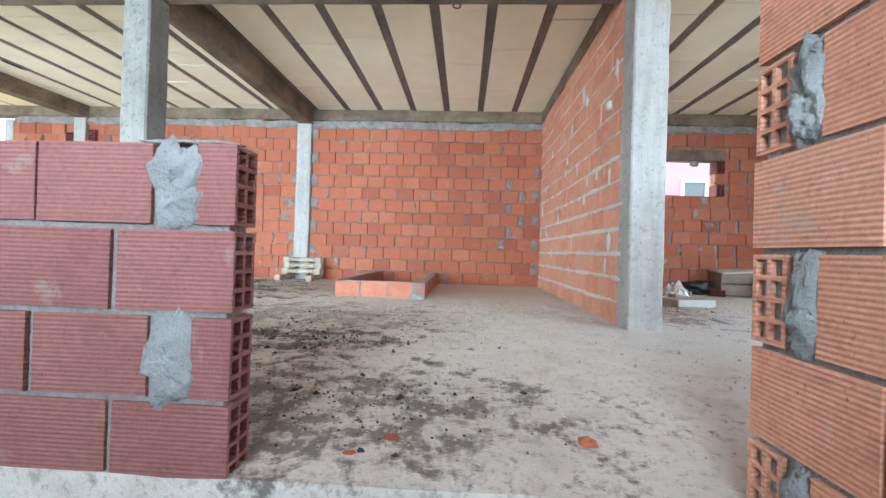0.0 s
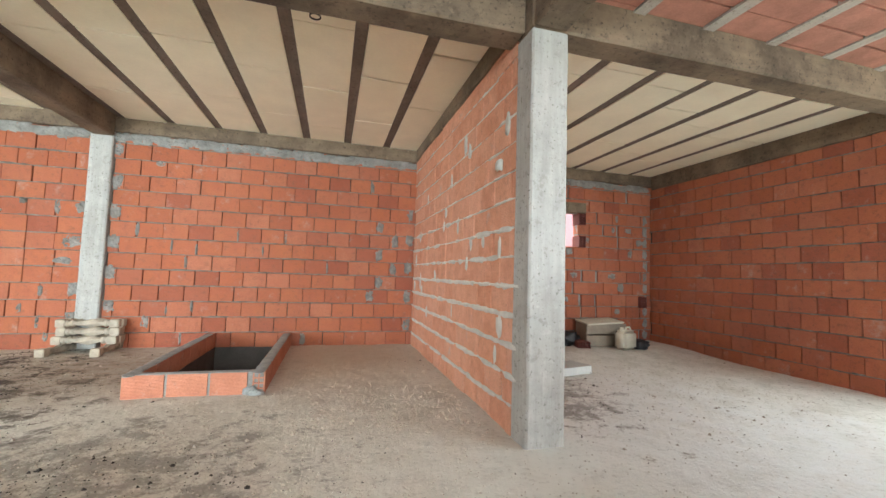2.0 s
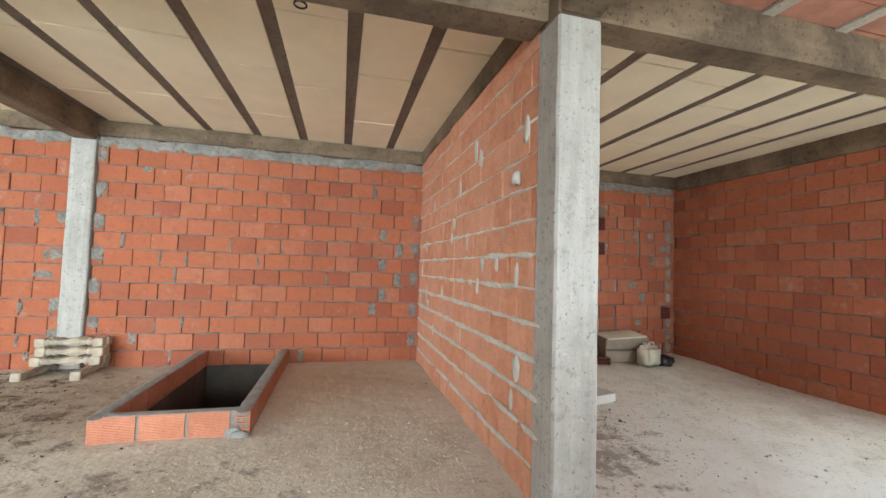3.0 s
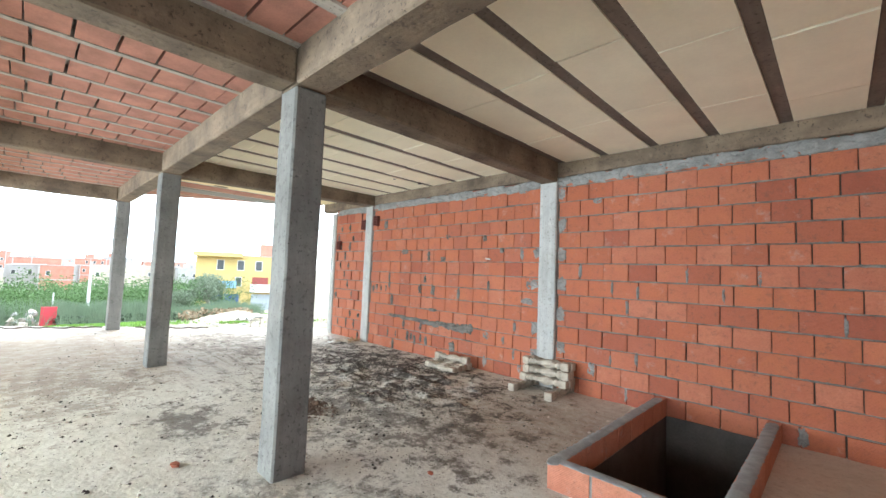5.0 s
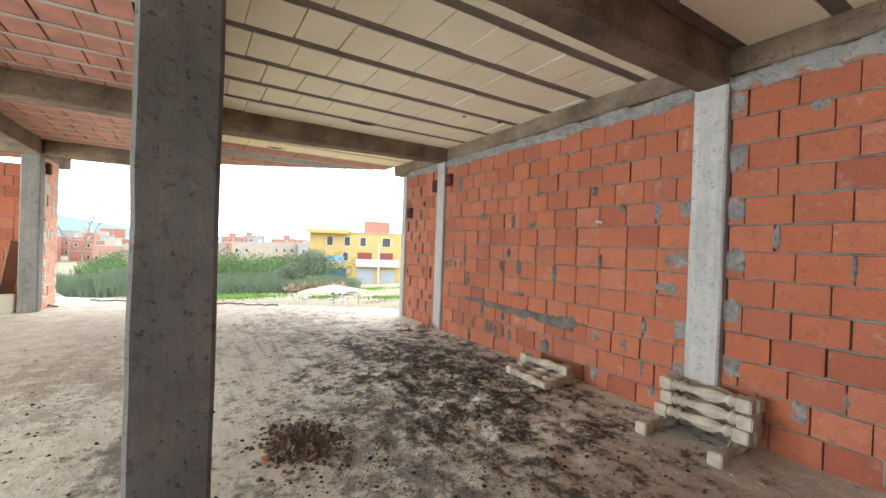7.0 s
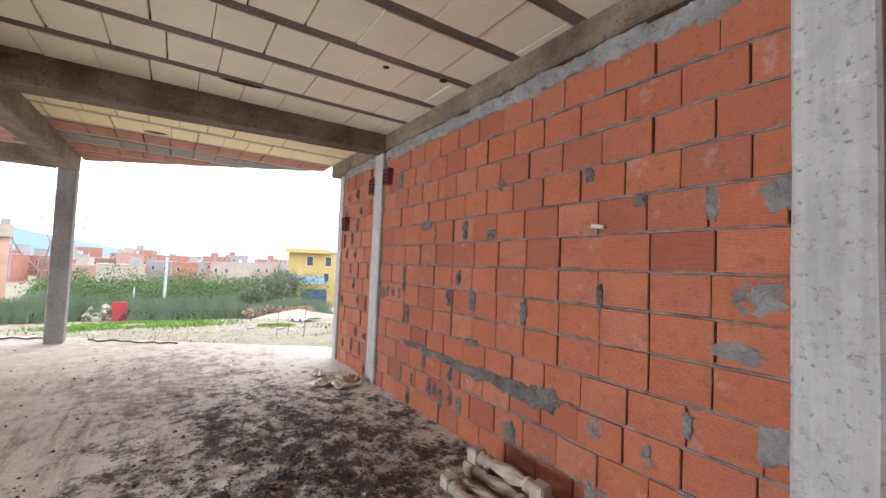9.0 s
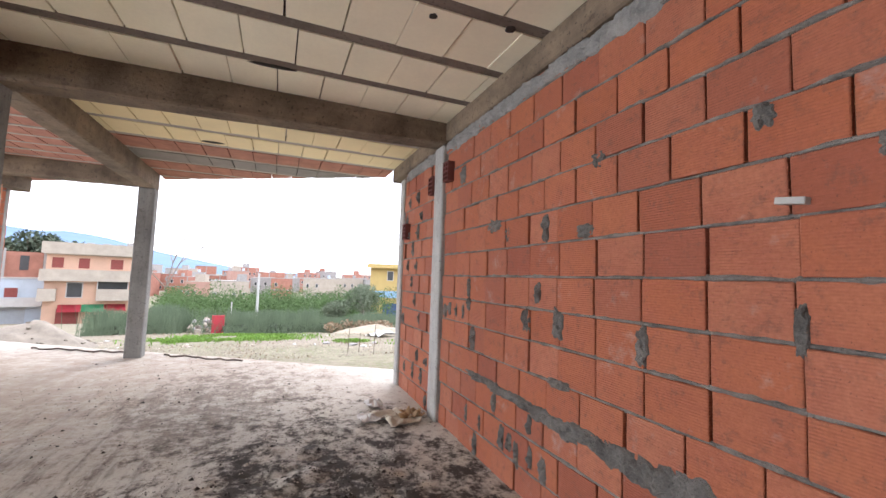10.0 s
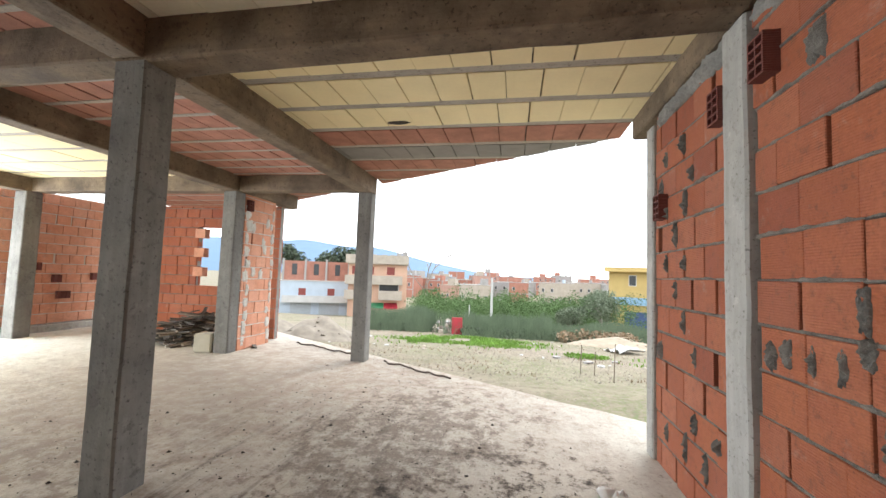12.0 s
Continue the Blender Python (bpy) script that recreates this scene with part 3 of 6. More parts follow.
brick_wall("wall_partition", (1.375, 3.52, 0), "y", 3.67, -0.02, 2.87, 0.15, brick_pale, mortar_light, "pale orange hollow brick partition with thick light mortar beds", 5, gaps=0.06, course=0.2085)
brick_wall("wall_east", (5.86, 3.50, 0), "y", 3.69, -0.09, 2.79, 0.15, brick_red, mortar_dark, RW + " in deep shade", 6, gaps=0.0, course=0.21)

# ---- stairwell ----


def stairs():
    bm = bmesh.new()
    y, z = STAIR[3], 0.0
    for k in range(6):
        z -= 0.17
        add_box(bm, STAIR[0], STAIR[1], y - 0.28, y, z - 0.3, z)
        y -= 0.28
    add_box(bm, STAIR[0], STAIR[1], STAIR[2] - 1.5, y, z - 0.3, z)
    return tagged(obj_from(bm, "stairs", conc_x), "bare concrete flight of steps up to the slab", "stairs", kind="structure")


stairs()


def parapet_bricks(wall, mesh, rows):
    for m in rows:
        b = new("brick", mesh)
        b.parent = wall
        b.matrix_basis = m


def lumps(bm, cx, cy, cz, sx, sy, sz, seed, n=2, rough=0.35):
    """An uneven dab of set mortar."""
    res = bmesh.ops.create_icosphere(bm, subdivisions=n, radius=1.0)
    for v in res["verts"]:
        d = v.co.normalized()
        f = 1 + rough * noise.noise(d * 1.7 + Vector((seed, seed * 0.7, 0))) + rough * 0.6 * noise.noise(d * 4.3 + Vector((seed, 0, 5)))
        v.co = Vector((cx + d.x * sx * f, cy + d.y * sy * f, cz + d.z * sz * f))


def dab(bm, x, y, z, sx, sz, depth, seed):
    """One trowelled patch: a lumpy, roughly square cake with a ragged edge."""
    R, N = 7, 36
    rows = []
    for r in range(R + 1):
        f = r / R
        row = []
        for k in range(N):
            a = 2 * math.pi * k / N
            c, s = math.cos(a), math.sin(a)
            q = (abs(c) ** 3.2 + abs(s) ** 3.2) ** (-1 / 3.2)
            e = q * (1 + 0.42 * noise.noise(Vector((c * 1.8 + seed, s * 1.8, 1))) + 0.30 * noise.noise(Vector((c * 5 + seed, s * 5, 2))))
            px, pz = x + sx * f * e * c, z + sz * f * e * s
            h = depth * (1 - f ** 4) * (0.7 + 1.2 * noise.noise(Vector((px * 26, pz * 26, seed))) + 0.9 * noise.noise(Vector((px * 62, pz * 62, seed)))) + 0.003
            row.append(bm.verts.new((px, y - max(h, -0.004) if r < R else y + 0.008, pz)))
        rows.append(row)
    for p, q in zip(rows, rows[1:]):
        for k in range(N):
            bm.faces.new((p[k], p[(k + 1) % N], q[(k + 1) % N], q[k]))
    bm.faces.new(rows[0])


def low_walls():
    hollow = hollow_mesh(0.30, 0.20, 0.10, brick_pink)
    # parapet that faces the steps
    x1, y0 = -0.565, 0.97
    bm = box_bm(-2.3, x1 - 0.02, y0 + 0.012, y0 + 0.088, -0.02, 0.815)
    wall = tagged(obj_from(bm, "wall_parapet_west", mortar_grey), "low pinkish hollow brick parapet with open brick ends", "wall", kind="structure")
    rnd = random.Random(5)
    for r in range(4):
        x = x1 if r % 2 else x1
        first = True
        while x > -2.2:
            L = (0.30 if r % 2 == 0 else 0.13) if first else 0.30
            if first and r % 2 == 1:
                L = 0.10
            b = new("brick", hollow)
            b.parent = wall
            b.matrix_basis = pose(x - L / 2, y0 + 0.05 + rnd.uniform(-0.003, 0.003), -0.024 + r * 0.2156 + 0.10, 0, rnd.uniform(-0.4, 0.4), 0) @ Matrix.Diagonal((L / 0.30, 1, 1, 1))
            gap = 0.115 if first and r % 2 == 1 else rnd.uniform(0.010, 0.02)
            x -= L + gap
            first = False
    for r in (1, 3):
        bm = bmesh.new()
        dab(bm, x1 - 0.16, y0 + 0.002, r * 0.2156 + 0.078, 0.062, 0.112, 0.012, r * 7.0)
        dab(bm, x1 - 0.145, y0 + 0.001, r * 0.2156 + 0.03, 0.055, 0.06, 0.014, r * 7.0 + 3)
        part("mortar", bm, mortar_fresh, wall, "grey smeared mortar", smooth=True)
    bm = bmesh.new()
    for k in range(5):
        lumps(bm, x1 - 0.06 - 0.04 * k, y0 + 0.04, 0.83, 0.05, 0.035, 0.008, k + 40, 3)
    part("mortar_cap", bm, mortar_fresh, wall, "pale mortar on the top course", smooth=True)
    # corner of the other parapet
    cx, cy = 0.684, 1.0
    bm = box_bm(cx + 0.012, cx + 0.088, -1.2, cy - 0.02, -0.7, 1.225)
    wall = tagged(obj_from(bm, "wall_parapet_east", mortar_grey), "low orange hollow brick parapet with toothed corner", "wall", kind="structure")
    hollow2 = hollow_mesh(0.30, 0.20, 0.10, brick_pale)
    for r in range(-3, 6):
        z = -0.04 + r * 0.2156 + 0.10
        y = cy
        if r % 2 == 0:
            # header: its open end shows in the face, the rest runs east
            b = new("brick", hollow2)
            b.parent = wall
            b.matrix_basis = pose(cx + 0.15, cy - 0.05, z, 0, 0, 0)
            y = cy - 0.10 - 0.075
        while y > -1.1:
            L = 0.30
            b = new("brick", hollow2)
            b.parent = wall
            b.matrix_basis = pose(cx + 0.05 + rnd.uniform(-0.003, 0.003), y - L / 2, z, rnd.uniform(-0.4, 0.4), 0, 90)
            y -= L + rnd.uniform(0.010, 0.02)
    for r in (-2, 0, 2, 4):
        bm = bmesh.new()
        dab(bm, cy - 0.140, cx + 0.004, -0.03 + r * 0.2156 + 0.092, 0.042, 0.108, 0.012, r * 5 + 20.5)
        dab(bm, cy - 0.132, cx + 0.003, -0.03 + r * 0.2156 + 0.05, 0.036, 0.055, 0.015, r * 5 + 23.5)
        for v in bm.verts:
            v.co = Vector((v.co.y, v.co.x, v.co.z))
        bmesh.ops.recalc_face_normals(bm, faces=bm.faces[:])
        part("mortar", bm, mortar_fresh, wall, "grey smeared mortar", smooth=True)
    # its return along x
    wall = brick_wall("wall_parapet_return", (cx + 0.31, cy - 0.05, 0), "x", 2.2, 0, 1.24, 0.10, brick_pale, mortar_grey, "low orange hollow brick parapet", 9)


low_walls()
# plain unseen walls, added to keep lamp light off the stairwell parapets
for nm, r in (("wall_stair_west", (-2.15, -2.0, -4.88, 0.965)), ("wall_stair_south", (-2.0, 1.2, -2.2, -2.05))):
    tagged(obj_from(rough_bar(r[0], r[1], r[2], r[3], -1.4, 3.04 if nm == "wall_stair_west" else 1.15, "z", 0.4), nm, mortar_grey), "unseen grey wall added to shade the stairwell", "wall", kind="structure")

# ---- pit with a brick kerb ----


# concrete lining darkened so that the deep shaft's shade sits in its colour
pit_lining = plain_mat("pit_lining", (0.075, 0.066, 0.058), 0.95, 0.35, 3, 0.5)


def pit():
    x0, x1, y0, y1 = PIT[0] - 0.01, PIT[1] + 0.01, PIT[2] - 0.01, PIT[3] + 0.01
    bm = bmesh.new()
    d = -2.1
    add_box(bm, x0 - 0.08, x0, y0 - 0.08, y1 + 0.08, d, -0.012)
    add_box(bm, x1, x1 + 0.08, y0 - 0.08, y1 + 0.08, d, -0.012)
    add_box(bm, x0, x1, y0 - 0.08, y0, d, -0.012)
    add_box(bm, x0, x1, y1, y1 + 0.08, d, -0.012)
    add_box(bm, x0 - 0.08, x1 + 0.08, y0 - 0.08, y1 + 0.08, d - 0.08, d)
    tagged(obj_from(bm, "pit_shaft", pit_lining), "concrete shaft sunk below the floor, coloured dark for its deep shade", "pit", kind="structure")
    x0, x1, y0, y1 = PIT
    me = hollow_mesh(0.30, 0.19, 0.10, brick_kerb)
    kerb = tagged(new("pit_kerb"), "single course of orange hollow bricks round an open pit", "kerb")
    bm = bmesh.new()
    add_box(bm, x0 - 0.09, x1 + 0.085, y0 - 0.09, y0 - 0.01, 0, 0.185)
    add_box(bm, x0 - 0.09, x0 - 0.01, y0, y1 - 0.02, 0, 0.185)
    add_box(bm, x1 + 0.01, x1 + 0.09, y0, y1 - 0.02, 0, 0.185)
    part("mortar_bed", bm, mortar_grey, kerb)
    bm = bmesh.new()
    lumps(bm, x1 - 0.02, y0 - 0.10, 0.03, 0.06, 0.02, 0.045, 3)
    lumps(bm, x1 + 0.03, y0 - 0.12, 0.015, 0.07, 0.03, 0.035, 8)
    for k in range(26):
        lumps(bm, x1 + 0.05, y0 - 0.06 + k * 0.088, 0.190, 0.05, 0.10, 0.007, k, 3, 0.2)
        lumps(bm, x0 - 0.05, y0 - 0.06 + k * 0.088, 0.190, 0.05, 0.10, 0.007, k + 50, 3, 0.2)
    for k in range(12):
        lumps(bm, x0 + k * 0.08, y0 - 0.05, 0.190, 0.09, 0.047, 0.007, k + 90, 3, 0.2)
    part("mortar_cap", bm, mortar_fresh, kerb, "dusty mortar smeared on top", smooth=True)
    rows = []
    x = x0 - 0.10
    while x < x1 - 0.05:
        L = min(0.31, x1 - 0.04 - x)
        rows.append(pose(x + L / 2, y0 - 0.05, 0.095, 0, 0, 0) @ Matrix.Diagonal((L / 0.31, 1, 1, 1)))
        x += L + 0.012
    for xx in (x0 - 0.05, x1 + 0.05):
        y = y0 - (0.10 if xx > x0 else -0.005)
        while y < y1 - 0.06:
            L = min(0.30, y1 - 0.01 - y)
            rows.append(pose(xx, y + L / 2, 0.095, 0, 0, 90) @ Matrix.Diagonal((L / 0.30, 1, 1, 1)))
            y += L + 0.012
    parapet_bricks(kerb, me, rows)


pit()

# ---- west side ----
brick_wall("wall_stub", (-12.25, 1.19, 0), "x", 0.94, 0, 2.78, 0.15, brick_pale, mortar_light, "short pale orange brick wall beside a column", 12, gaps=0.2)
brick_wall("wall_west", (-12.75, -3.1, 0), "y", 4.2, 0, 2.78, 0.15, brick_red, mortar_grey, "red brick wall with a toothed window hole", 13, openings=[(2.25, 3.15, 1.02, 2.4)])
brick_wall("wall_boundary", (-14.8, -3.75, 0.15), "x", 3.9, 0, 2.75, 0.15, brick_pale, mortar_light, "pale brick boundary wall with ribbed bricks and gaps", 14)

# ---- ground ----


def ground_mat():
    m, n, l, b = node_mat("ground_earth")
    v = coords(n, l)
    big = noise_tex(n, l, v, 0.22, 6, 0.65)
    mid = noise_tex(n, l, v, 1.4, 7, 0.7)
    fine = noise_tex(n, l, v, 14, 5, 0.7)
    c = ramp(n, l, mid, [(0.3, (0.17, 0.14, 0.10)), (0.55, (0.26, 0.22, 0.165)), (0.75, (0.34, 0.30, 0.24))])
    c = mixc(n, l, ramp(n, l, fine, [(0.4, (0.5, 0.5, 0.5)), (0.55, G0)]), c, (0.22, 0.19, 0.13))
    spot = noise_tex(n, l, v, 4.5, 7, 0.75)
    c = mixc(n, l, ramp(n, l, spot, [(0.5, G0), (0.62, (0.7, 0.7, 0.7))]), c, (0.13, 0.115, 0.075))
    c = mixc(n, l, math_node(n, l, "MULTIPLY", ramp(n, l, big, [(0.45, G0), (0.6, (0.8, 0.8, 0.8))]), ramp(n, l, fine, [(0.45, G0), (0.6, G1)])), c, (0.12, 0.16, 0.05))
    l.new(c, b.inputs["Base Color"])
    b.inputs["Roughness"].default_value = 0.95
    bump(n, l, b, mid, 0.6, 0.08)
    return m


ground_earth = ground_mat()


def ground_z(x, y):
    """The lot falls away to the west."""
    return -0.32 - 0.092 * max(0.0, min(54.0, -x - 12)) + 0.10 * noise.noise(Vector((x * 0.25, y * 0.25, 1)))


def ground():
    bm = bmesh.new()
    def axis(lo, hi, dense_lo, dense_hi, step, far):
        out, p = [], dense_lo
        while p < dense_hi:
            out.append(p)
            p += step
        k = far
        p = dense_lo
        while p > lo:
            p -= k
            out.append(p)
            k *= 1.35
        k = far
        p = dense_hi
        while p < hi:
            out.append(p)
            p += k
            k *= 1.35
        return sorted(out)
    xs, ys = axis(-1500, 1500, -46, 16, 0.8, 2.0), axis(-1500, 1500, -30, 40, 0.8, 2.0)
    g = {}
    for i, x in enumerate(xs):
        for j, y in enumerate(ys):
            h = ground_z(x, y) + 0.04 * noise.noise(Vector((x, y, 2)))
            if -4 < x < 2.5 and -3 < y < 3 or (-3 < x < 1 and 3.5 < y < 8.5):
                h = -2.6
            g[i, j] = bm.verts.new((x, y, h))
    for i in range(len(xs) - 1):
        for j in range(len(ys) - 1):
            bm.faces.new((g[i, j], g[i + 1, j], g[i + 1, j + 1], g[i, j + 1]))
    return tagged(obj_from(bm, "ground", ground_earth, smooth=True), "bare sandy earth lot with weeds and rubble", "ground", kind="structure")


ground()

# ---- outdoors ----
leaf_green = plain_mat("leaf_green", (0.085, 0.15, 0.05), 0.9, 0.45, 0.9, 0)
leaf_olive = plain_mat("leaf_olive", (0.17, 0.21, 0.14), 0.9, 0.35, 1.5, 0)
leaf_reed = plain_mat("leaf_reed", (0.14, 0.19, 0.12), 0.9, 0.4, 1.2, 0)
leaf_dark = plain_mat("leaf_dark", (0.06, 0.085, 0.05), 0.7, 0.4, 1.2, 0)
leaf_grass = plain_mat("leaf_grass", (0.17, 0.31, 0.05), 0.7, 0.35, 0.7, 0)
leaf_dry = plain_mat("leaf_dry", (0.26, 0.19, 0.12), 0.8, 0.3, 2, 0)
bark = plain_mat("bark", (0.16, 0.13, 0.10), 0.9, 0.3, 8, 0.4)
bark_pale = plain_mat("bark_pale", (0.30, 0.27, 0.24), 0.9, 0.2, 8, 0.3)
dirt_pile = plain_mat("dirt_pile", (0.25, 0.22, 0.18), 0.95, 0.3, 2.5, 0.6)
sand_pale = plain_mat("sand_pale", (0.33, 0.28, 0.21), 0.95, 0.2, 2.5, 0.5)
paint_white = plain_mat("paint_white", (0.52, 0.52, 0.51), 0.7, 0.1, 1.2, 0.1)
paint_blue = plain_mat("paint_pale_blue", (0.46, 0.54, 0.62), 0.8, 0.1, 0.8, 0.1)
paint_peach = plain_mat("paint_peach", (0.62, 0.40, 0.29), 0.8, 0.1, 0.8, 0.1)
paint_orange = plain_mat("paint_orange", (0.60, 0.30, 0.12), 0.8, 0.1, 0.8, 0.1)
paint_yellow = plain_mat("paint_yellow", (0.52, 0.385, 0.15), 0.8, 0.1, 0.8, 0.1)
paint_pink = plain_mat("paint_pink", (0.42, 0.20, 0.215), 0.8, 0.08, 0.8, 0.1)
far_brick = plain_mat("far_brick", (0.40, 0.19, 0.14), 0.9, 0.2, 1.2, 0.1)
far_cream = plain_mat("far_cream", (0.42, 0.37, 0.31), 0.9, 0.15, 1.2, 0.1)
far_rose = plain_mat("far_rose", (0.44, 0.27, 0.22), 0.9, 0.15, 1.2, 0.1)
far_grey = plain_mat("far_grey", (0.36, 0.35, 0.34), 0.9, 0.15, 1.2, 0.1)
shutter_grey = plain_mat("shutter_grey", (0.40, 0.44, 0.48), 0.6, 0.08, 3, 0.1)
shutter_blue = plain_mat("shutter_blue", (0.05, 0.09, 0.20), 0.6, 0.15, 3, 0.1)
wood_red = plain_mat("wood_red", (0.25, 0.06, 0.05), 0.7, 0.15, 3, 0.1)
paint_red = plain_mat("paint_red", (0.50, 0.05, 0.07), 0.6, 0.15, 3, 0.1)
paint_green = plain_mat("paint_green", (0.07, 0.35, 0.17), 0.6, 0.1, 3, 0.1)
pane_dark = plain_mat("pane_dark", (0.06, 0.065, 0.07), 0.2, 0.2, 1, 0)
# distance haze is put into the ridge's base colour
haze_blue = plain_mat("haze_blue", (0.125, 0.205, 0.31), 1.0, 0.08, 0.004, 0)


def mountain():
    bm = bmesh.new()
    prev = None
    for i in range(61):
        a = radians(180 - 5 + i * 1.3)
        fade = min(1.0, max(0, i - 5) / 15) ** 1.2
        h = 5 + fade * 82 + 16 * noise.noise(Vector((i * 0.21, 0, 3))) * fade
        x, y = -4 + 1300 * math.cos(a), 6 + 1300 * math.sin(a)
        x2, y2 = -4 + 1900 * math.cos(a), 6 + 1900 * math.sin(a)
        row = [bm.verts.new((x, y, -12)), bm.verts.new((x * 1.15, y * 1.15, h * 0.6)), bm.verts.new((x2, y2, h * 1.5))]
        if prev:
            for k in range(2):
                bm.faces.new((prev[k], row[k], row[k + 1], prev[k + 1]))
        prev = row
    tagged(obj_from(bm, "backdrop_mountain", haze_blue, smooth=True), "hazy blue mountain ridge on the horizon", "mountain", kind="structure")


mountain()


def house(name, label, x, y, z, yaw, w, d, h, wall_mat, windows=(), balconies=(), doors=(), roof_mat=None, side_mat=None, group=""):
    """A house whose front runs along its own x. windows, doors: (u, z, width, height[, material]); balconies: (u0, u1, z, height)."""
    root = tagged(new(name), label, "house", group)
    root.matrix_world = pose(x, y, z, 0, 0, yaw)
    bm = bmesh.new()
    fs = add_box(bm, 0, w, 0, d, 0, h)
    if side_mat:
        fs[3].material_index = 1
    part("wall", bm, [wall_mat, side_mat] if side_mat else wall_mat, root)
    bm = bmesh.new()
    add_box(bm, -0.12, w + 0.12, -0.12, d + 0.12, h, h + 0.14)
    part("roof", bm, roof_mat or far_grey, root)
    for u, zz, ww, hh, *m in windows:
        bm = bmesh.new()
        t = 0.09
        for a, b, c, e in ((u - ww / 2 - t, u - ww / 2, zz - t, zz + hh + t), (u + ww / 2, u + ww / 2 + t, zz - t, zz + hh + t), (u - ww / 2, u + ww / 2, zz - t, zz), (u - ww / 2, u + ww / 2, zz + hh, zz + hh + t)):
            add_box(bm, a, b, -0.07, 0.02, c, e)
        win = part("window", bm, paint_white if not m else wall_mat, root)
        bm = bmesh.new()
        add_box(bm, u - ww / 2, u + ww / 2, -0.03, 0.02, zz, zz + hh)
        part("pane", bm, m[0] if m else pane_dark, win)
    for u, zz, ww, hh, *m in doors:
        bm = bmesh.new()
        add_box(bm, u - ww / 2, u + ww / 2, -0.05, 0.02, zz, zz + hh)
        part("door", bm, m[0] if m else shutter_grey, root)
    for u0, u1, zz, hh in balconies:
        bm = bmesh.new()
        add_box(bm, u0, u1, -1.1, 0, zz - 0.18, zz)
        add_box(bm, u0, u1, -1.1, -0.98, zz, zz + hh)
        add_box(bm, u0, u0 + 0.12, -0.98, 0, zz, zz + hh)
        add_box(bm, u1 - 0.12, u1, -0.98, 0, zz, zz + hh)
        part("balcony", bm, paint_white if wall_mat is not paint_peach else far_cream, root)
    return root


def pillars(root, us, z0, z1, mat, deep=0.2):
    for u in us:
        bm = bmesh.new()
        add_box(bm, u - 0.14, u + 0.14, -deep, 0.1, z0, z1)
        part("pillar", bm, mat, root)


def blue_house():
    r = house("town_house", "pale blue two-storey house with garages and an unfinished brick storey", -57.55, -26.6, -5.3, 117.4, 9.6, 8, 5.3, paint_blue,
              [(3.0, 3.3, 1.0, 1.0, wood_red), (7.0, 3.3, 1.0, 1.0, wood_red)], [(0.4, 9.3, 2.5, 0.8)], [(2.9, 0.1, 2.8, 2.3), (6.8, 0.1, 2.8, 2.3)], paint_white)
    bm = bmesh.new()
    add_box(bm, 0.2, 12.5, 0.5, 8, 5.44, 8.2)
    part("upper_storey", bm, far_brick, r, "bare red brick upper storey")
    pillars(r, (0.3, 3.3, 6.2, 9.4), 5.44, 8.5, far_grey, -0.3)
    for u in (1.8, 4.8, 7.8):
        bm = bmesh.new()
        add_box(bm, u - 0.35, u + 0.35, 0.42, 0.55, 6.2, 7.8)
        part("window", bm, pane_dark, r)
    bm = bmesh.new()
    add_box(bm, 9.6, 13.5, 1.0, 8, 0, 5.4)
    part("side_wing", bm, far_brick, r, "bare red brick wing")


def orange_house():
    r = house("apartment_house", "peach and orange three-storey house with cream balconies", -58.2, -16.7, -5.3, 108.8, 8.1, 6, 8.0, paint_peach,
              [(0.9, 6.6, 0.9, 1.1, wood_red), (3.0, 6.6, 0.9, 1.1, wood_red), (5.8, 6.6, 1.1, 1.1, wood_red), (2.4, 3.5, 1.2, 1.5), (5.6, 3.3, 2.6, 2.0)],
              [(-0.4, 7.4, 5.4, 1.05), (4.2, 7.4, 3.3, 1.1), (-0.4, 1.0, 3.3, 1.1)], [(2.0, 0.1, 1.8, 2.2, wood_red)], far_cream, paint_orange)
    bm = bmesh.new()
    add_box(bm, -0.4, 8.2, -0.9, -0.75, 8.1, 9.3)
    add_box(bm, -0.4, -0.25, -0.75, 5, 8.1, 9.3)
    part("roof_parapet", bm, far_cream, r)
    for k, mt in enumerate((paint_red, paint_green, paint_red)):
        bm = bmesh.new()
        u = 1.2 + k * 1.9
        a = [bm.verts.new(p) for p in ((u, -1.4, 2.0), (u + 1.85, -1.4, 2.0), (u + 1.85, -0.05, 2.7), (u, -0.05, 2.7))]
        f = bm.faces.new(a)
        bmesh.ops.solidify(bm, geom=[f], thickness=0.05)
        part("awning", bm, mt, r)
    for u in (3.4, 4.8, 6.0, 6.9, 7.7):
        bm = bmesh.new()
        add_box(bm, u - 0.35, u + 0.35, -0.2, 0.4, 8.2, 9.7 + 0.3 * math.sin(u * 5))
        part("roof_tank", bm, far_grey if u > 4 else far_cream, r)


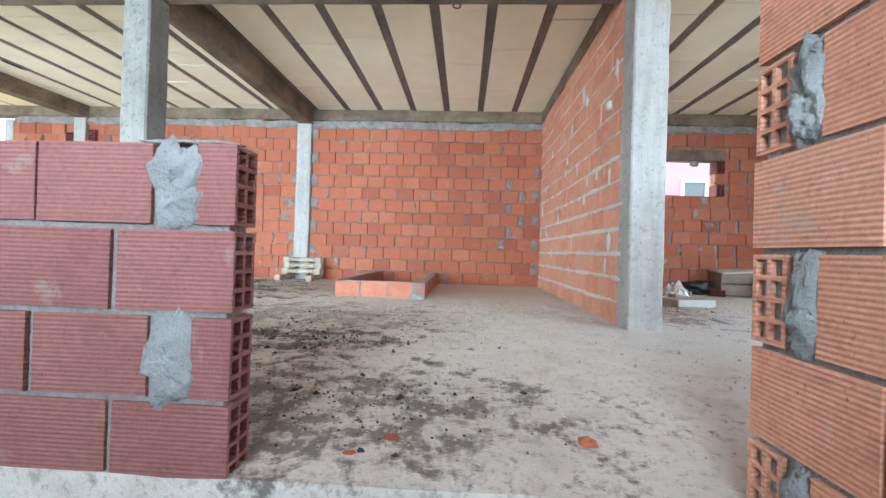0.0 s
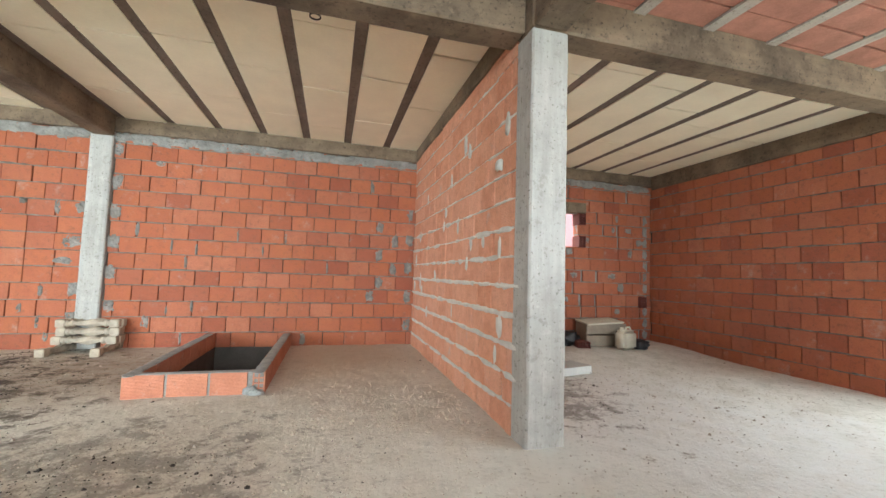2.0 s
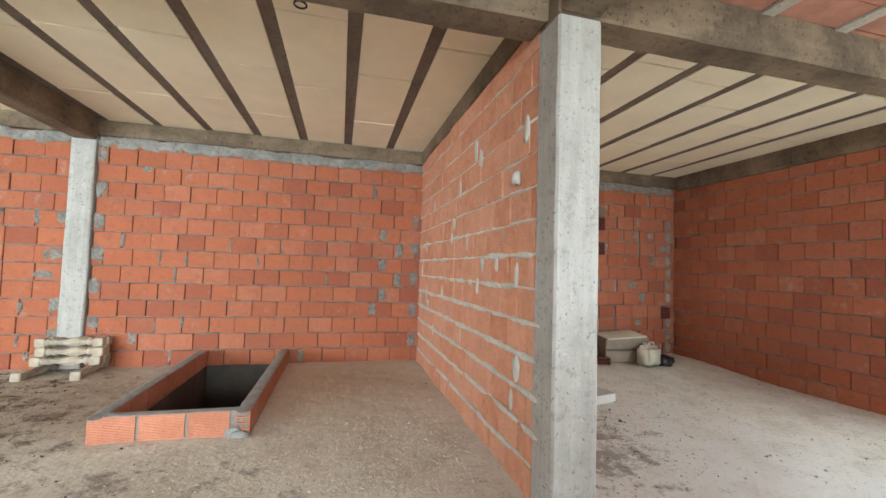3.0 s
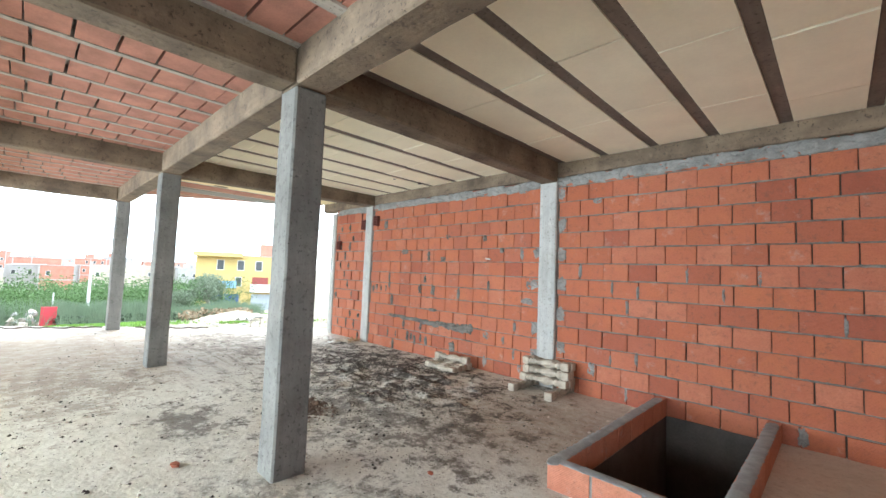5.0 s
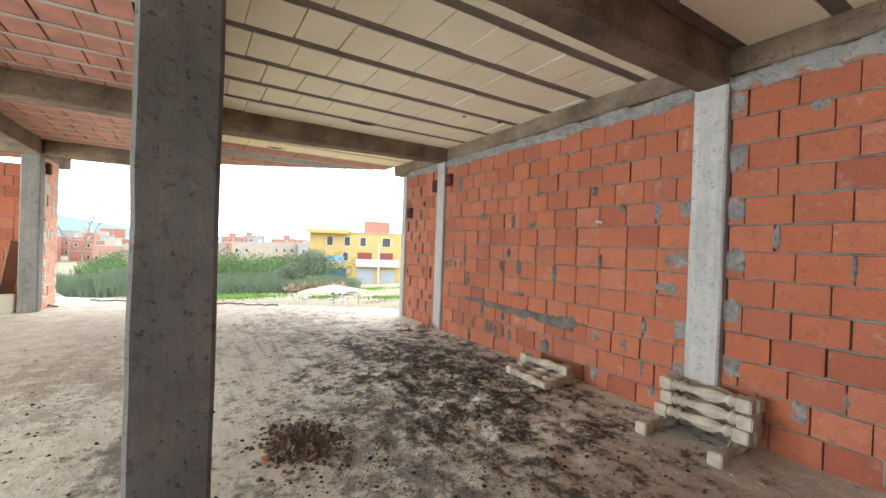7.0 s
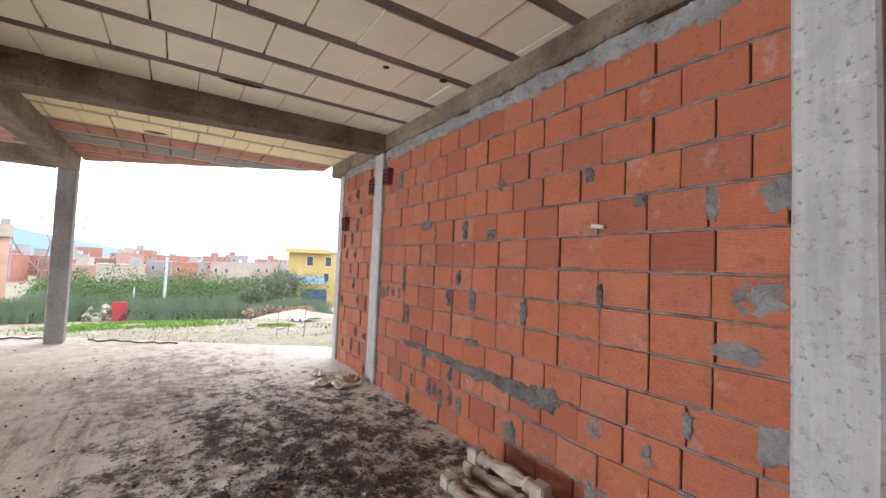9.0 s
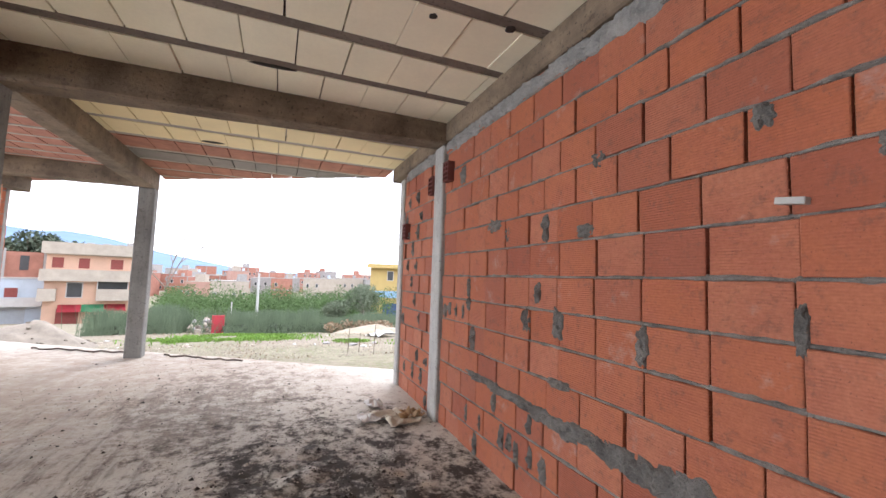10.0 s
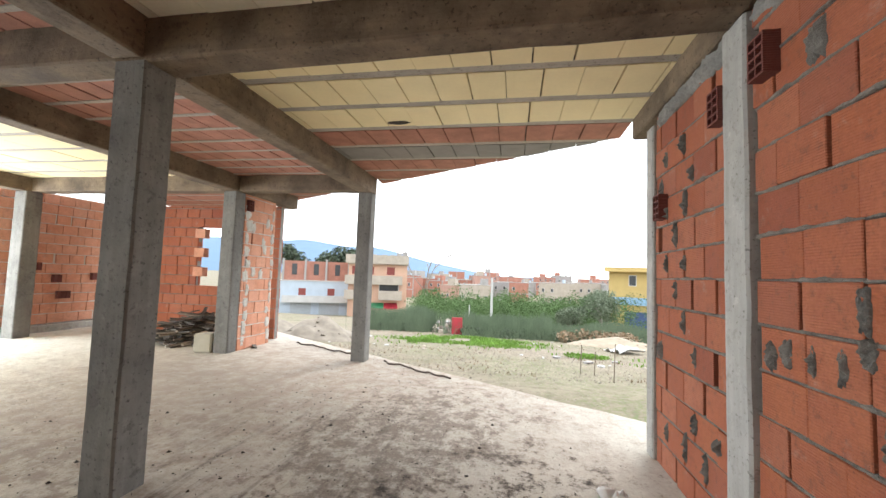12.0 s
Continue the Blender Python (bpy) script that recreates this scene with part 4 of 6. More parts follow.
def yellow_house():
    r = house("yellow_building", "yellow three-storey building with blue shop fronts", -64.4, 18.8, -5.2, 70.2, 14.0, 9, 8.2, paint_yellow,
              [(3.0, 6.2, 0.8, 1.3), (5.6, 6.2, 0.8, 1.3), (8.0, 6.2, 0.8, 1.3), (5.4, 3.9, 0.7, 1.2), (11.6, 6.2, 1.2, 1.3), (8.3, 3.9, 2.2, 1.3, wood_red), (11.6, 3.9, 2.2, 1.3, wood_red)],
              [(7.0, 13.6, 3.2, 1.0)], [(3.8, 0.3, 3.6, 2.4, shutter_blue), (8.5, 0.3, 2.6, 2.4, shutter_grey), (12, 0.3, 2.2, 2.2, shutter_grey)], far_cream)
    bm = bmesh.new()
    add_box(bm, 0.2, 5.2, -0.95, -0.8, 3.6, 4.6)
    for k in range(9):
        add_box(bm, 0.3 + k * 0.55, 0.7 + k * 0.55, -1.0, -0.95, 3.8, 4.4)
    part("balcony_rail", bm, plain_mat("paint_sky_blue", (0.25, 0.42, 0.60), 0.7, 0.1, 2, 0), r, "blue and white balcony rail")
    bm = bmesh.new()
    add_box(bm, 8.2, 12.2, 2, 6, 8.3, 10.2)
    part("roof_hut", bm, far_brick, r, "bare brick roof hut")
    bm = bmesh.new()
    add_box(bm, -0.4, 5.8, -1.2, 0, 8.0, 8.6)
    part("cornice", bm, paint_yellow, r)


blue_house()
orange_house()
yellow_house()


def far_town():
    """Three loose rows of flat-roofed houses, most of them bare brick, with stair huts and water tanks on top."""
    rnd = random.Random(11)
    mats = [far_brick, far_brick, far_cream, far_brick, far_grey, far_rose, far_brick, far_grey]
    for near, far, y0, y1, low, high in ((118, 132, -60, 60, 4.6, 7.4), (150, 168, -72, 76, 5.8, 8.6), (186, 215, -86, 92, 7.0, 10.0)):
        y = y0
        while y < y1:
            w, h = rnd.uniform(4.5, 9.5), rnd.uniform(low, high)
            m = rnd.choice(mats)
            cols = 2 if w < 6 else 4
            wins = [(w * (k + 0.5) / cols, zz, 0.55, 0.85) for k in range(cols) for zz in (1.3, 4.1, 6.6) if zz < h - 1.3 and rnd.random() > 0.3]
            bare = m is far_brick
            r = house("far_house", "distant bare brick house with flat roof" if bare else "distant plastered house with flat roof", -rnd.uniform(near, far), y, -6.0, 90 + rnd.uniform(-14, 14), w, 8, h, m, wins,
                      roof_mat=rnd.choice([far_grey, far_cream, far_grey]), group="distant town")
            if bare:
                # floor slabs and columns show in the brickwork
                bm = bmesh.new()
                for zz in (3.0, 5.9):
                    if zz < h - 0.8:
                        add_box(bm, -0.03, w + 0.03, -0.06, 0.02, zz, zz + 0.22)
                for k in range(cols // 2 + 1):
                    u = w * k / (cols // 2)
                    add_box(bm, u - 0.13, u + 0.13, -0.05, 0.02, 0, h)
                part("concrete_frame", bm, far_grey, r)
            if rnd.random() < 0.5:
                bm = bmesh.new()
                u = rnd.uniform(0.3, w - 2.6)
                add_box(bm, u, u + 2.3, 1.0, 4.0, h + 0.14, h + rnd.uniform(1.2, 2.0))
                part("roof_hut", bm, rnd.choice([far_brick, far_cream, far_grey]), r)
            if rnd.random() < 0.4:
                bm = bmesh.new()
                branch(bm, (w * 0.7, 0.8, h + 0.1), (w * 0.7, 0.8, h + 1.0), 0.4, 0.4, 10)
                part("roof_tank", bm, rnd.choice([far_grey, paint_blue]), r)
            y += w + rnd.choice((0.0, 0.0, 0.6, 2.5))


def pink_house():
    r = house("pink_house", "pink plastered neighbouring house with a small window", 0.0, 13.0, -0.4, 0, 13.0, 6, 7.0, paint_pink, [(7.05, 2.72, 0.62, 0.62)])


pink_house()


def leaf_cloud(bm, c, r, n, size, rnd, squash=0.8, up=0.0):
    """Small leaf blades in an uneven ball."""
    seed = rnd.uniform(0, 100)
    for _ in range(n):
        d = Vector((rnd.gauss(0, 1), rnd.gauss(0, 1), rnd.gauss(0, 1)))
        d.normalize()
        f = (1 + 0.45 * noise.noise(d * 2.0 + Vector((seed, 0, 0)))) * (0.55 + 0.45 * rnd.random() ** 0.4)
        p = Vector(c) + Vector((d.x * r * f, d.y * r * f, d.z * r * f * squash))
        a = Vector((rnd.gauss(0, 1), rnd.gauss(0, 1), rnd.gauss(0, 1) + up)).normalized()
        b = a.cross(Vector((rnd.gauss(0, 1), rnd.gauss(0, 1), rnd.gauss(0, 1)))).normalized()
        s = size * rnd.uniform(0.6, 1.4)
        bm.faces.new([bm.verts.new(q) for q in (p - a * s, p + b * s * 0.45, p + a * s, p - b * s * 0.45)])


def quads_object(name, polys, mat):
    """One mesh from quads given as corner lists."""
    me = bpy.data.meshes.new(name)
    verts = [p for q in polys for p in q]
    me.from_pydata(verts, [], [tuple(range(4 * i, 4 * i + 4)) for i in range(len(polys))])
    me.materials.append(mat)
    return new(name, me)


def leaf_quads(out, c, r, n, size, rnd, squash=0.8):
    seed = rnd.uniform(0, 100)
    for _ in range(n):
        d = Vector((rnd.gauss(0, 1), rnd.gauss(0, 1), rnd.gauss(0, 1))).normalized()
        f = (1 + 0.5 * noise.noise(d * 2.0 + Vector((seed, 0, 0)))) * (0.6 + 0.4 * rnd.random() ** 0.4)
        p = Vector(c) + Vector((d.x * r * f, d.y * r * f, d.z * r * f * squash))
        a = Vector((rnd.gauss(0, 1), rnd.gauss(0, 1), rnd.gauss(0, 0.7))).normalized()
        b = a.cross(Vector((rnd.gauss(0, 1), rnd.gauss(0, 1), rnd.gauss(0, 1)))).normalized()
        s = size * rnd.uniform(0.6, 1.4)
        out.append([tuple(p - a * s), tuple(p + b * s * 0.5), tuple(p + a * s), tuple(p - b * s * 0.5)])


def orchard():
    rnd = random.Random(3)
    out = []
    x = -32.5
    while x > -72:
        y = 6.0 + (x + 4.8) * 0.21
        while y < 14.0 - (x + 31) * 0.06:
            cx, cy = x + rnd.uniform(-0.5, 0.5), y + rnd.uniform(-0.5, 0.5)
            if not (abs(cy - (1.9 + (x + 26) * 0.10)) < 0.8 and x > -46) and not (cx < -55 and cy > 15.5):
                r = rnd.uniform(1.15, 1.6)
                leaf_quads(out, (cx, cy, ground_z(cx, cy) + 1.55), r, 1300 if x > -46 else 560, 0.062 if x > -46 else 0.11, rnd, 0.95)
            y += 2.6
        x -= 2.8
    tagged(quads_object("orchard", out, leaf_green), "dense green rows of orchard trees below the town", "orchard", kind="stuff")


orchard()


def reed_hedge():
    """Tall spiky weeds along the far side of the lot."""
    rnd = random.Random(4)
    out, low = [], []
    for _ in range(26000):
        y = rnd.uniform(-2.3, 13.0)
        if 1.5 < y < 3.4 and rnd.random() < 0.9:
            continue
        x = -27.6 - 0.02 * y + rnd.gauss(0, 0.8)
        z = ground_z(x, y)
        h = (0.35 + 0.95 * rnd.random() ** 1.3) * (1.0 + 0.35 * noise.noise(Vector((y * 0.6, x * 0.3, 2))))
        if y > 8:
            h *= 0.75
        w = rnd.uniform(0.005, 0.014)
        lean = rnd.gauss(0, 0.17)
        out.append([(x, y - w, z), (x, y + w, z), (x + lean * 0.5, y + lean + 0.004, z + h), (x + lean * 0.5, y + lean - 0.004, z + h)])
    tagged(quads_object("reed_hedge", out, leaf_reed), "tall spiky grey-green weeds along the lot", "weeds", kind="stuff")
    for _ in range(150):
        y = rnd.uniform(-2.3, 13.0)
        if 1.6 < y < 3.3:
            continue
        x = -26.9 + rnd.gauss(0, 0.25)
        leaf_quads(low, (x, y, ground_z(x, y) + 0.2), 0.38, 60, 0.09, rnd, 0.7)
    tagged(quads_object("hedge_undergrowth", low, leaf_dark), "dark undergrowth at the foot of the weeds", "weeds", kind="stuff")
    dry = []
    for _ in range(26):
        x, y = -26.0 + rnd.gauss(0, 0.7), rnd.uniform(8.0, 12.0)
        leaf_quads(dry, (x, y, ground_z(x, y) + 0.25), 0.42, 70, 0.09, rnd, 0.8)
    tagged(quads_object("dry_bushes", dry, leaf_dry), "low dry brown bushes beside the weeds", "bush", kind="stuff")


reed_hedge()


def branch(bm, a, b, r0, r1, n=6):
    a, b = Vector(a), Vector(b)
    m = (b - a).to_track_quat("Z", "Y").to_matrix()
    rings = []
    for p, r in ((a, r0), (b, r1)):
        rings.append([bm.verts.new(p + m @ Vector((r * math.cos(2 * math.pi * k / n), r * math.sin(2 * math.pi * k / n), 0))) for k in range(n)])
    for k in range(n):
        bm.faces.new((rings[0][k], rings[0][(k + 1) % n], rings[1][(k + 1) % n], rings[1][k]))


def limbs(bm, p, d, length, r, depth, rnd, tips):
    q = p + d * length
    branch(bm, p, q, r, r * 0.65)
    if depth == 0:
        tips.append(q)
        return
    for _ in range(3):
        nd = (d + Vector((rnd.gauss(0, 0.42), rnd.gauss(0, 0.42), rnd.gauss(0.05, 0.25)))).normalized()
        limbs(bm, q, nd, length * rnd.uniform(0.6, 0.85), r * 0.62, depth - 1, rnd, tips)


def tree(name, label, x, y, z, trunk_h, r, leaf, seed, crown=True, depth=3, n=60, size=0.12, bark_mat=None, cloud=0.55):
    rnd = random.Random(seed)
    root = tagged(new(name), label, "tree")
    root.location = (x, y, z)
    bm, tips = bmesh.new(), []
    limbs(bm, Vector((0, 0, -0.1)), Vector((0.05, 0.08, 1)).normalized(), trunk_h, r, depth, rnd, tips)
    part("trunk", bm, bark_mat or bark, root)
    if crown:
        bm = bmesh.new()
        for tpt in tips:
            leaf_cloud(bm, tpt, cloud, n, size, rnd)
        part("crown", bm, leaf, root)


far_town()
tree("olive_tree", "broad grey-green olive tree beside the lot", -33.0, 11.6, ground_z(-33, 11.6), 0.95, 0.16, leaf_olive, 5, n=430, size=0.06, cloud=0.85, bark_mat=bark_pale)
tree("olive_tree", "broad grey-green olive tree beside the lot", -32.0, 9.4, ground_z(-32, 9.4), 0.6, 0.10, leaf_olive, 9, n=260, size=0.055, cloud=0.6)
tree("bare_tree", "tall leafless tree beside an orange house", -66.5, -8.0, -5.2, 4.4, 0.15, leaf_olive, 6, crown=False, depth=4, bark_mat=bark_pale)
for k, (xx, yy, hh) in enumerate(((-72, -24, 3.9), (-74, -28, 3.9), (-70, -34, 4.2), (-73, -20, 3.6), (-66, -17.2, 2.0))):
    tree("leafy_tree", "dark green tree behind the houses", xx, yy, -5.2, hh, 0.3, leaf_dark, 20 + k, n=90, size=0.3, cloud=1.4)


def pole(x, y, z0, z1, r, label):
    bm = bmesh.new()
    branch(bm, (0, 0, 0), (0, 0, z1 - z0), r, r * 0.7, 8)
    ob = tagged(obj_from(bm, "utility_pole", paint_white), label, "pole")
    ob.location = (x, y, z0)


pole(-29.5, 4.68, ground_z(-29.5, 4.68) - 0.1, 1.42, 0.085, "pale concrete utility pole among the weeds")
pole(-30.0, 3.3, ground_z(-30, 3.3) - 0.1, -0.3, 0.045, "short pale post among the weeds")
pole(-58.0, 27.5, -5.2, 1.4, 0.16, "pale concrete utility pole before a yellow building")


def heap(name, label, x, y, rx, ry, h, mat, seed, stones=0):
    rnd = random.Random(seed)
    bm = bmesh.new()
    N = 40
    g = {}
    for i in range(N + 1):
        for j in range(N + 1):
            u, v = -1 + 2 * i / N, -1 + 2 * j / N
            d = math.hypot(u, v)
            hh = h * max(0, 1 - d) ** 0.9 * (1 + 0.5 * noise.noise(Vector((u * 2 + seed, v * 2, 0)))) + 0.03 * noise.noise(Vector((u * 9, v * 9, seed)))
            px, py = x + u * rx, y + v * ry
            g[i, j] = bm.verts.new((px, py, ground_z(px, py) + (hh if d < 1 else -0.08)))
    for i in range(N):
        for j in range(N):
            bm.faces.new((g[i, j], g[i + 1, j], g[i + 1, j + 1], g[i, j + 1]))
    ob = tagged(obj_from(bm, name, mat, smooth=True), label, "heap")
    for k in range(stones):
        a, d = rnd.uniform(0, 6.28), rnd.uniform(0.1, 0.95)
        px, py = x + rx * d * math.cos(a), y + ry * d * math.sin(a)
        s = rnd.uniform(0.02, 0.07)
        bs = bmesh.new()
        lumps(bs, px, py, ground_z(px, py) + h * (1 - d) ** 0.9 + s * 0.2, s, s, s * 0.7, k, 1)
        part("stone", bs, mat, ob)
    return ob


heap("dirt_mound", "grey heap of excavated dirt with stones", -18.6, -0.75, 1.5, 1.5, 0.80, dirt_pile, 2, 40)
heap("dirt_mound", "lower grey heap of dirt beside the building", -19.8, -3.2, 1.6, 1.5, 0.5, dirt_pile, 5, 25)
heap("dirt_mound", "low brown heap at the corner of the slab", -14.0, 0.4, 0.5, 0.6, 0.35, dirt_pile, 7, 8)
heap("sand_mound", "flat pale heap of sand and rubble", -23.5, 10.4, 1.7, 2.2, 0.42, sand_pale, 8, 30)


def grass_patch():
    rnd = random.Random(6)
    out = []
    for cx, cy, rx, ry, n in ((-20.6, 5.2, 1.5, 1.6, 3600), (-21.2, 2.6, 1.6, 1.3, 2000), (-23.4, 4.0, 1.2, 1.6, 1200), (-17.5, 8.2, 0.8, 0.6, 600), (-16.5, 10.2, 1.2, 0.9, 600), (-30, 15.5, 3, 2, 900)):
        for _ in range(n):
            u, v = rnd.gauss(0, 0.5), rnd.gauss(0, 0.5)
            x, y = cx + u * rx, cy + v * ry
            if noise.noise(Vector((x * 0.9, y * 0.9, 7))) < -0.15:
                continue
            z = ground_z(x, y)
            h, w = rnd.uniform(0.04, 0.12), rnd.uniform(0.015, 0.035)
            a = rnd.uniform(0, 3.14)
            dx, dy = w * math.cos(a), w * math.sin(a)
            out.append([(x - dx, y - dy, z), (x + dx, y + dy, z), (x + dx * 0.3 + rnd.gauss(0, 0.03), y + dy * 0.3, z + h), (x - dx * 0.3, y - dy * 0.3 + rnd.gauss(0, 0.03), z + h)])
    tagged(quads_object("grass", out, leaf_grass), "patches of bright green grass on the lot", "grass", kind="stuff")
    dry = []
    for _ in range(4200):
        x, y = rnd.uniform(-26, -13), rnd.uniform(-1, 14)
        if noise.noise(Vector((x * 0.5, y * 0.5, 3))) < 0.0:
            continue
        z = ground_z(x, y)
        h, w = rnd.uniform(0.02, 0.06), rnd.uniform(0.008, 0.02)
        a = rnd.uniform(0, 3.14)
        dx, dy = w * math.cos(a), w * math.sin(a)
        dry.append([(x - dx, y - dy, z), (x + dx, y + dy, z), (x + dx * 0.3 + rnd.gauss(0, 0.04), y + dy * 0.3, z + h), (x - dx * 0.3, y - dy * 0.3, z + h)])
    tagged(quads_object("dry_weeds", dry, leaf_dry), "thin dry weeds scattered over the lot", "weeds", kind="stuff")


grass_patch()


def lot_rubbish():
    rnd = random.Random(8)
    # red sheet and pale rubble at the gap in the weeds
    z = ground_z(-26.6, 3.0)
    bm = box_bm(-0.03, 0.03, -0.28, 0.28, 0, 0.95, 0.01)
    ob = tagged(obj_from(bm, "metal_sheet", paint_red), "dark red metal sheet standing in the weeds", "sheet")
    ob.matrix_world = pose(-26.5, 3.05, z - 0.05, 0, 6, 8)
    root = tagged(new("rubble_wall"), "pale broken rubble stacked in the gap of the weeds", "rubble")
    for k in range(26):
        bm = bmesh.new()
        s = rnd.uniform(0.12, 0.24)
        y, zz = 1.7 + rnd.random() * 1.1, rnd.uniform(0, 0.65)
        lumps(bm, -26.7 + rnd.uniform(-0.2, 0.2), y, z + zz * (0.6 + 0.4 * math.sin((y - 1.7) * 2.6)), s * 0.7, s, s * 0.8, k, 1, 0.6)
        part("rubble_piece", bm, (far_cream, far_grey, dirt_pile)[k % 3], root)
    for k in range(40):
        x, y = rnd.uniform(-25.5, -15), rnd.uniform(-1, 11)
        bm = bmesh.new()
        s = rnd.uniform(0.04, 0.12)
        lumps(bm, 0, 0, 0, s, s * rnd.uniform(0.6, 1.2), s * 0.5, k, 1, 0.5)
        ob = tagged(obj_from(bm, "stone", (far_cream, far_grey, paint_white)[k % 3]), "pale loose stone lying on the lot", "stone", "stones on the lot")
        ob.location = (x, y, ground_z(x, y) + s * 0.2)
    # crumpled white sheet
    bm = bmesh.new()
    bmesh.ops.create_grid(bm, x_segments=14, y_segments=10, size=0.5)
    for v in bm.verts:
        v.co.z = 0.05 + 0.26 * abs(noise.noise(v.co * 3)) + 0.30 * max(0.0, 0.5 - v.co.length)
    f = bm.faces[:]
    bmesh.ops.solidify(bm, geom=f, thickness=0.01)
    ob = tagged(obj_from(bm, "white_sheet", paint_white), "crumpled white sheet dumped on the lot", "sheet")
    ob.matrix_world = pose(-20.6, 9.95, ground_z(-20.6, 9.95), 0, -4, 20)
    for x, y, h in ((-13.9, 7.42, 0.62), (-13.8, 7.68, 0.5), (-12.9, 7.86, 0.72)):
        bm = bmesh.new()
        branch(bm, (0, 0, -0.1), (0.02, 0.02, h), 0.010, 0.008, 6)
        ob = tagged(obj_from(bm, "stake", bark), "thin wooden stake driven into the ground", "stake", "stakes by the slab")
        ob.location = (x, y, ground_z(x, y))


lot_rubbish()


def lot_pebbles():
    rnd = random.Random(31)
    for nm, mt, n, size in (("lot_pebbles", far_cream, 5200, 0.010), ("lot_clods", dirt_pile, 5200, 0.013)):
        out = []
        for _ in range(n):
            x, y = -12.5 - abs(rnd.gauss(0, 6.5)), rnd.uniform(-3, 14)
            z, s = ground_z(x, y) + 0.03, size * rnd.uniform(0.4, 1.6)
            a = rnd.uniform(0, 3)
            c, d = s * math.cos(a), s * math.sin(a)
            out.append([(x - c, y - d, z), (x + d, y - c, z - 0.01), (x + c, y + d, z + s), (x - d, y + c, z + s * 0.7)])
        tagged(quads_object(nm, out, mt), "loose pebbles and clods strewn over the lot", "pebbles", kind="stuff")


lot_pebbles()

# ---- mortar dabs and wall details ----


def dabs(wall_name, spots, mat, seed, y=WALL_Y, depth=0.010, label="lumpy grey mortar patches", snap=True):
    """Flattened dabs of mortar on a wall that faces south. spots: (x, z, half width, half height)."""
    wall = bpy.data.objects[wall_name]
    bm = bmesh.new()
    for k, (x, z, sx, sz) in enumerate(spots):
        if sx < 0.10 and snap:
            z = (math.floor(z / COURSE) + 0.5) * COURSE
        dab(bm, x, y, z, sx, sz, depth, seed * 31 + k * 1.7)
    ob = part("mortar_patch", bm, mat, wall, label, smooth=True)
    ob.matrix_parent_inverse = wall.matrix_world.inverted()


mortar_brown = plain_mat("mortar_brown", (0.145, 0.135, 0.12), 0.95, 0.55, 8, 1.0)
mortar_patch = plain_mat("mortar_patch", (0.21, 0.20, 0.185), 0.95, 0.5, 8, 1.0)


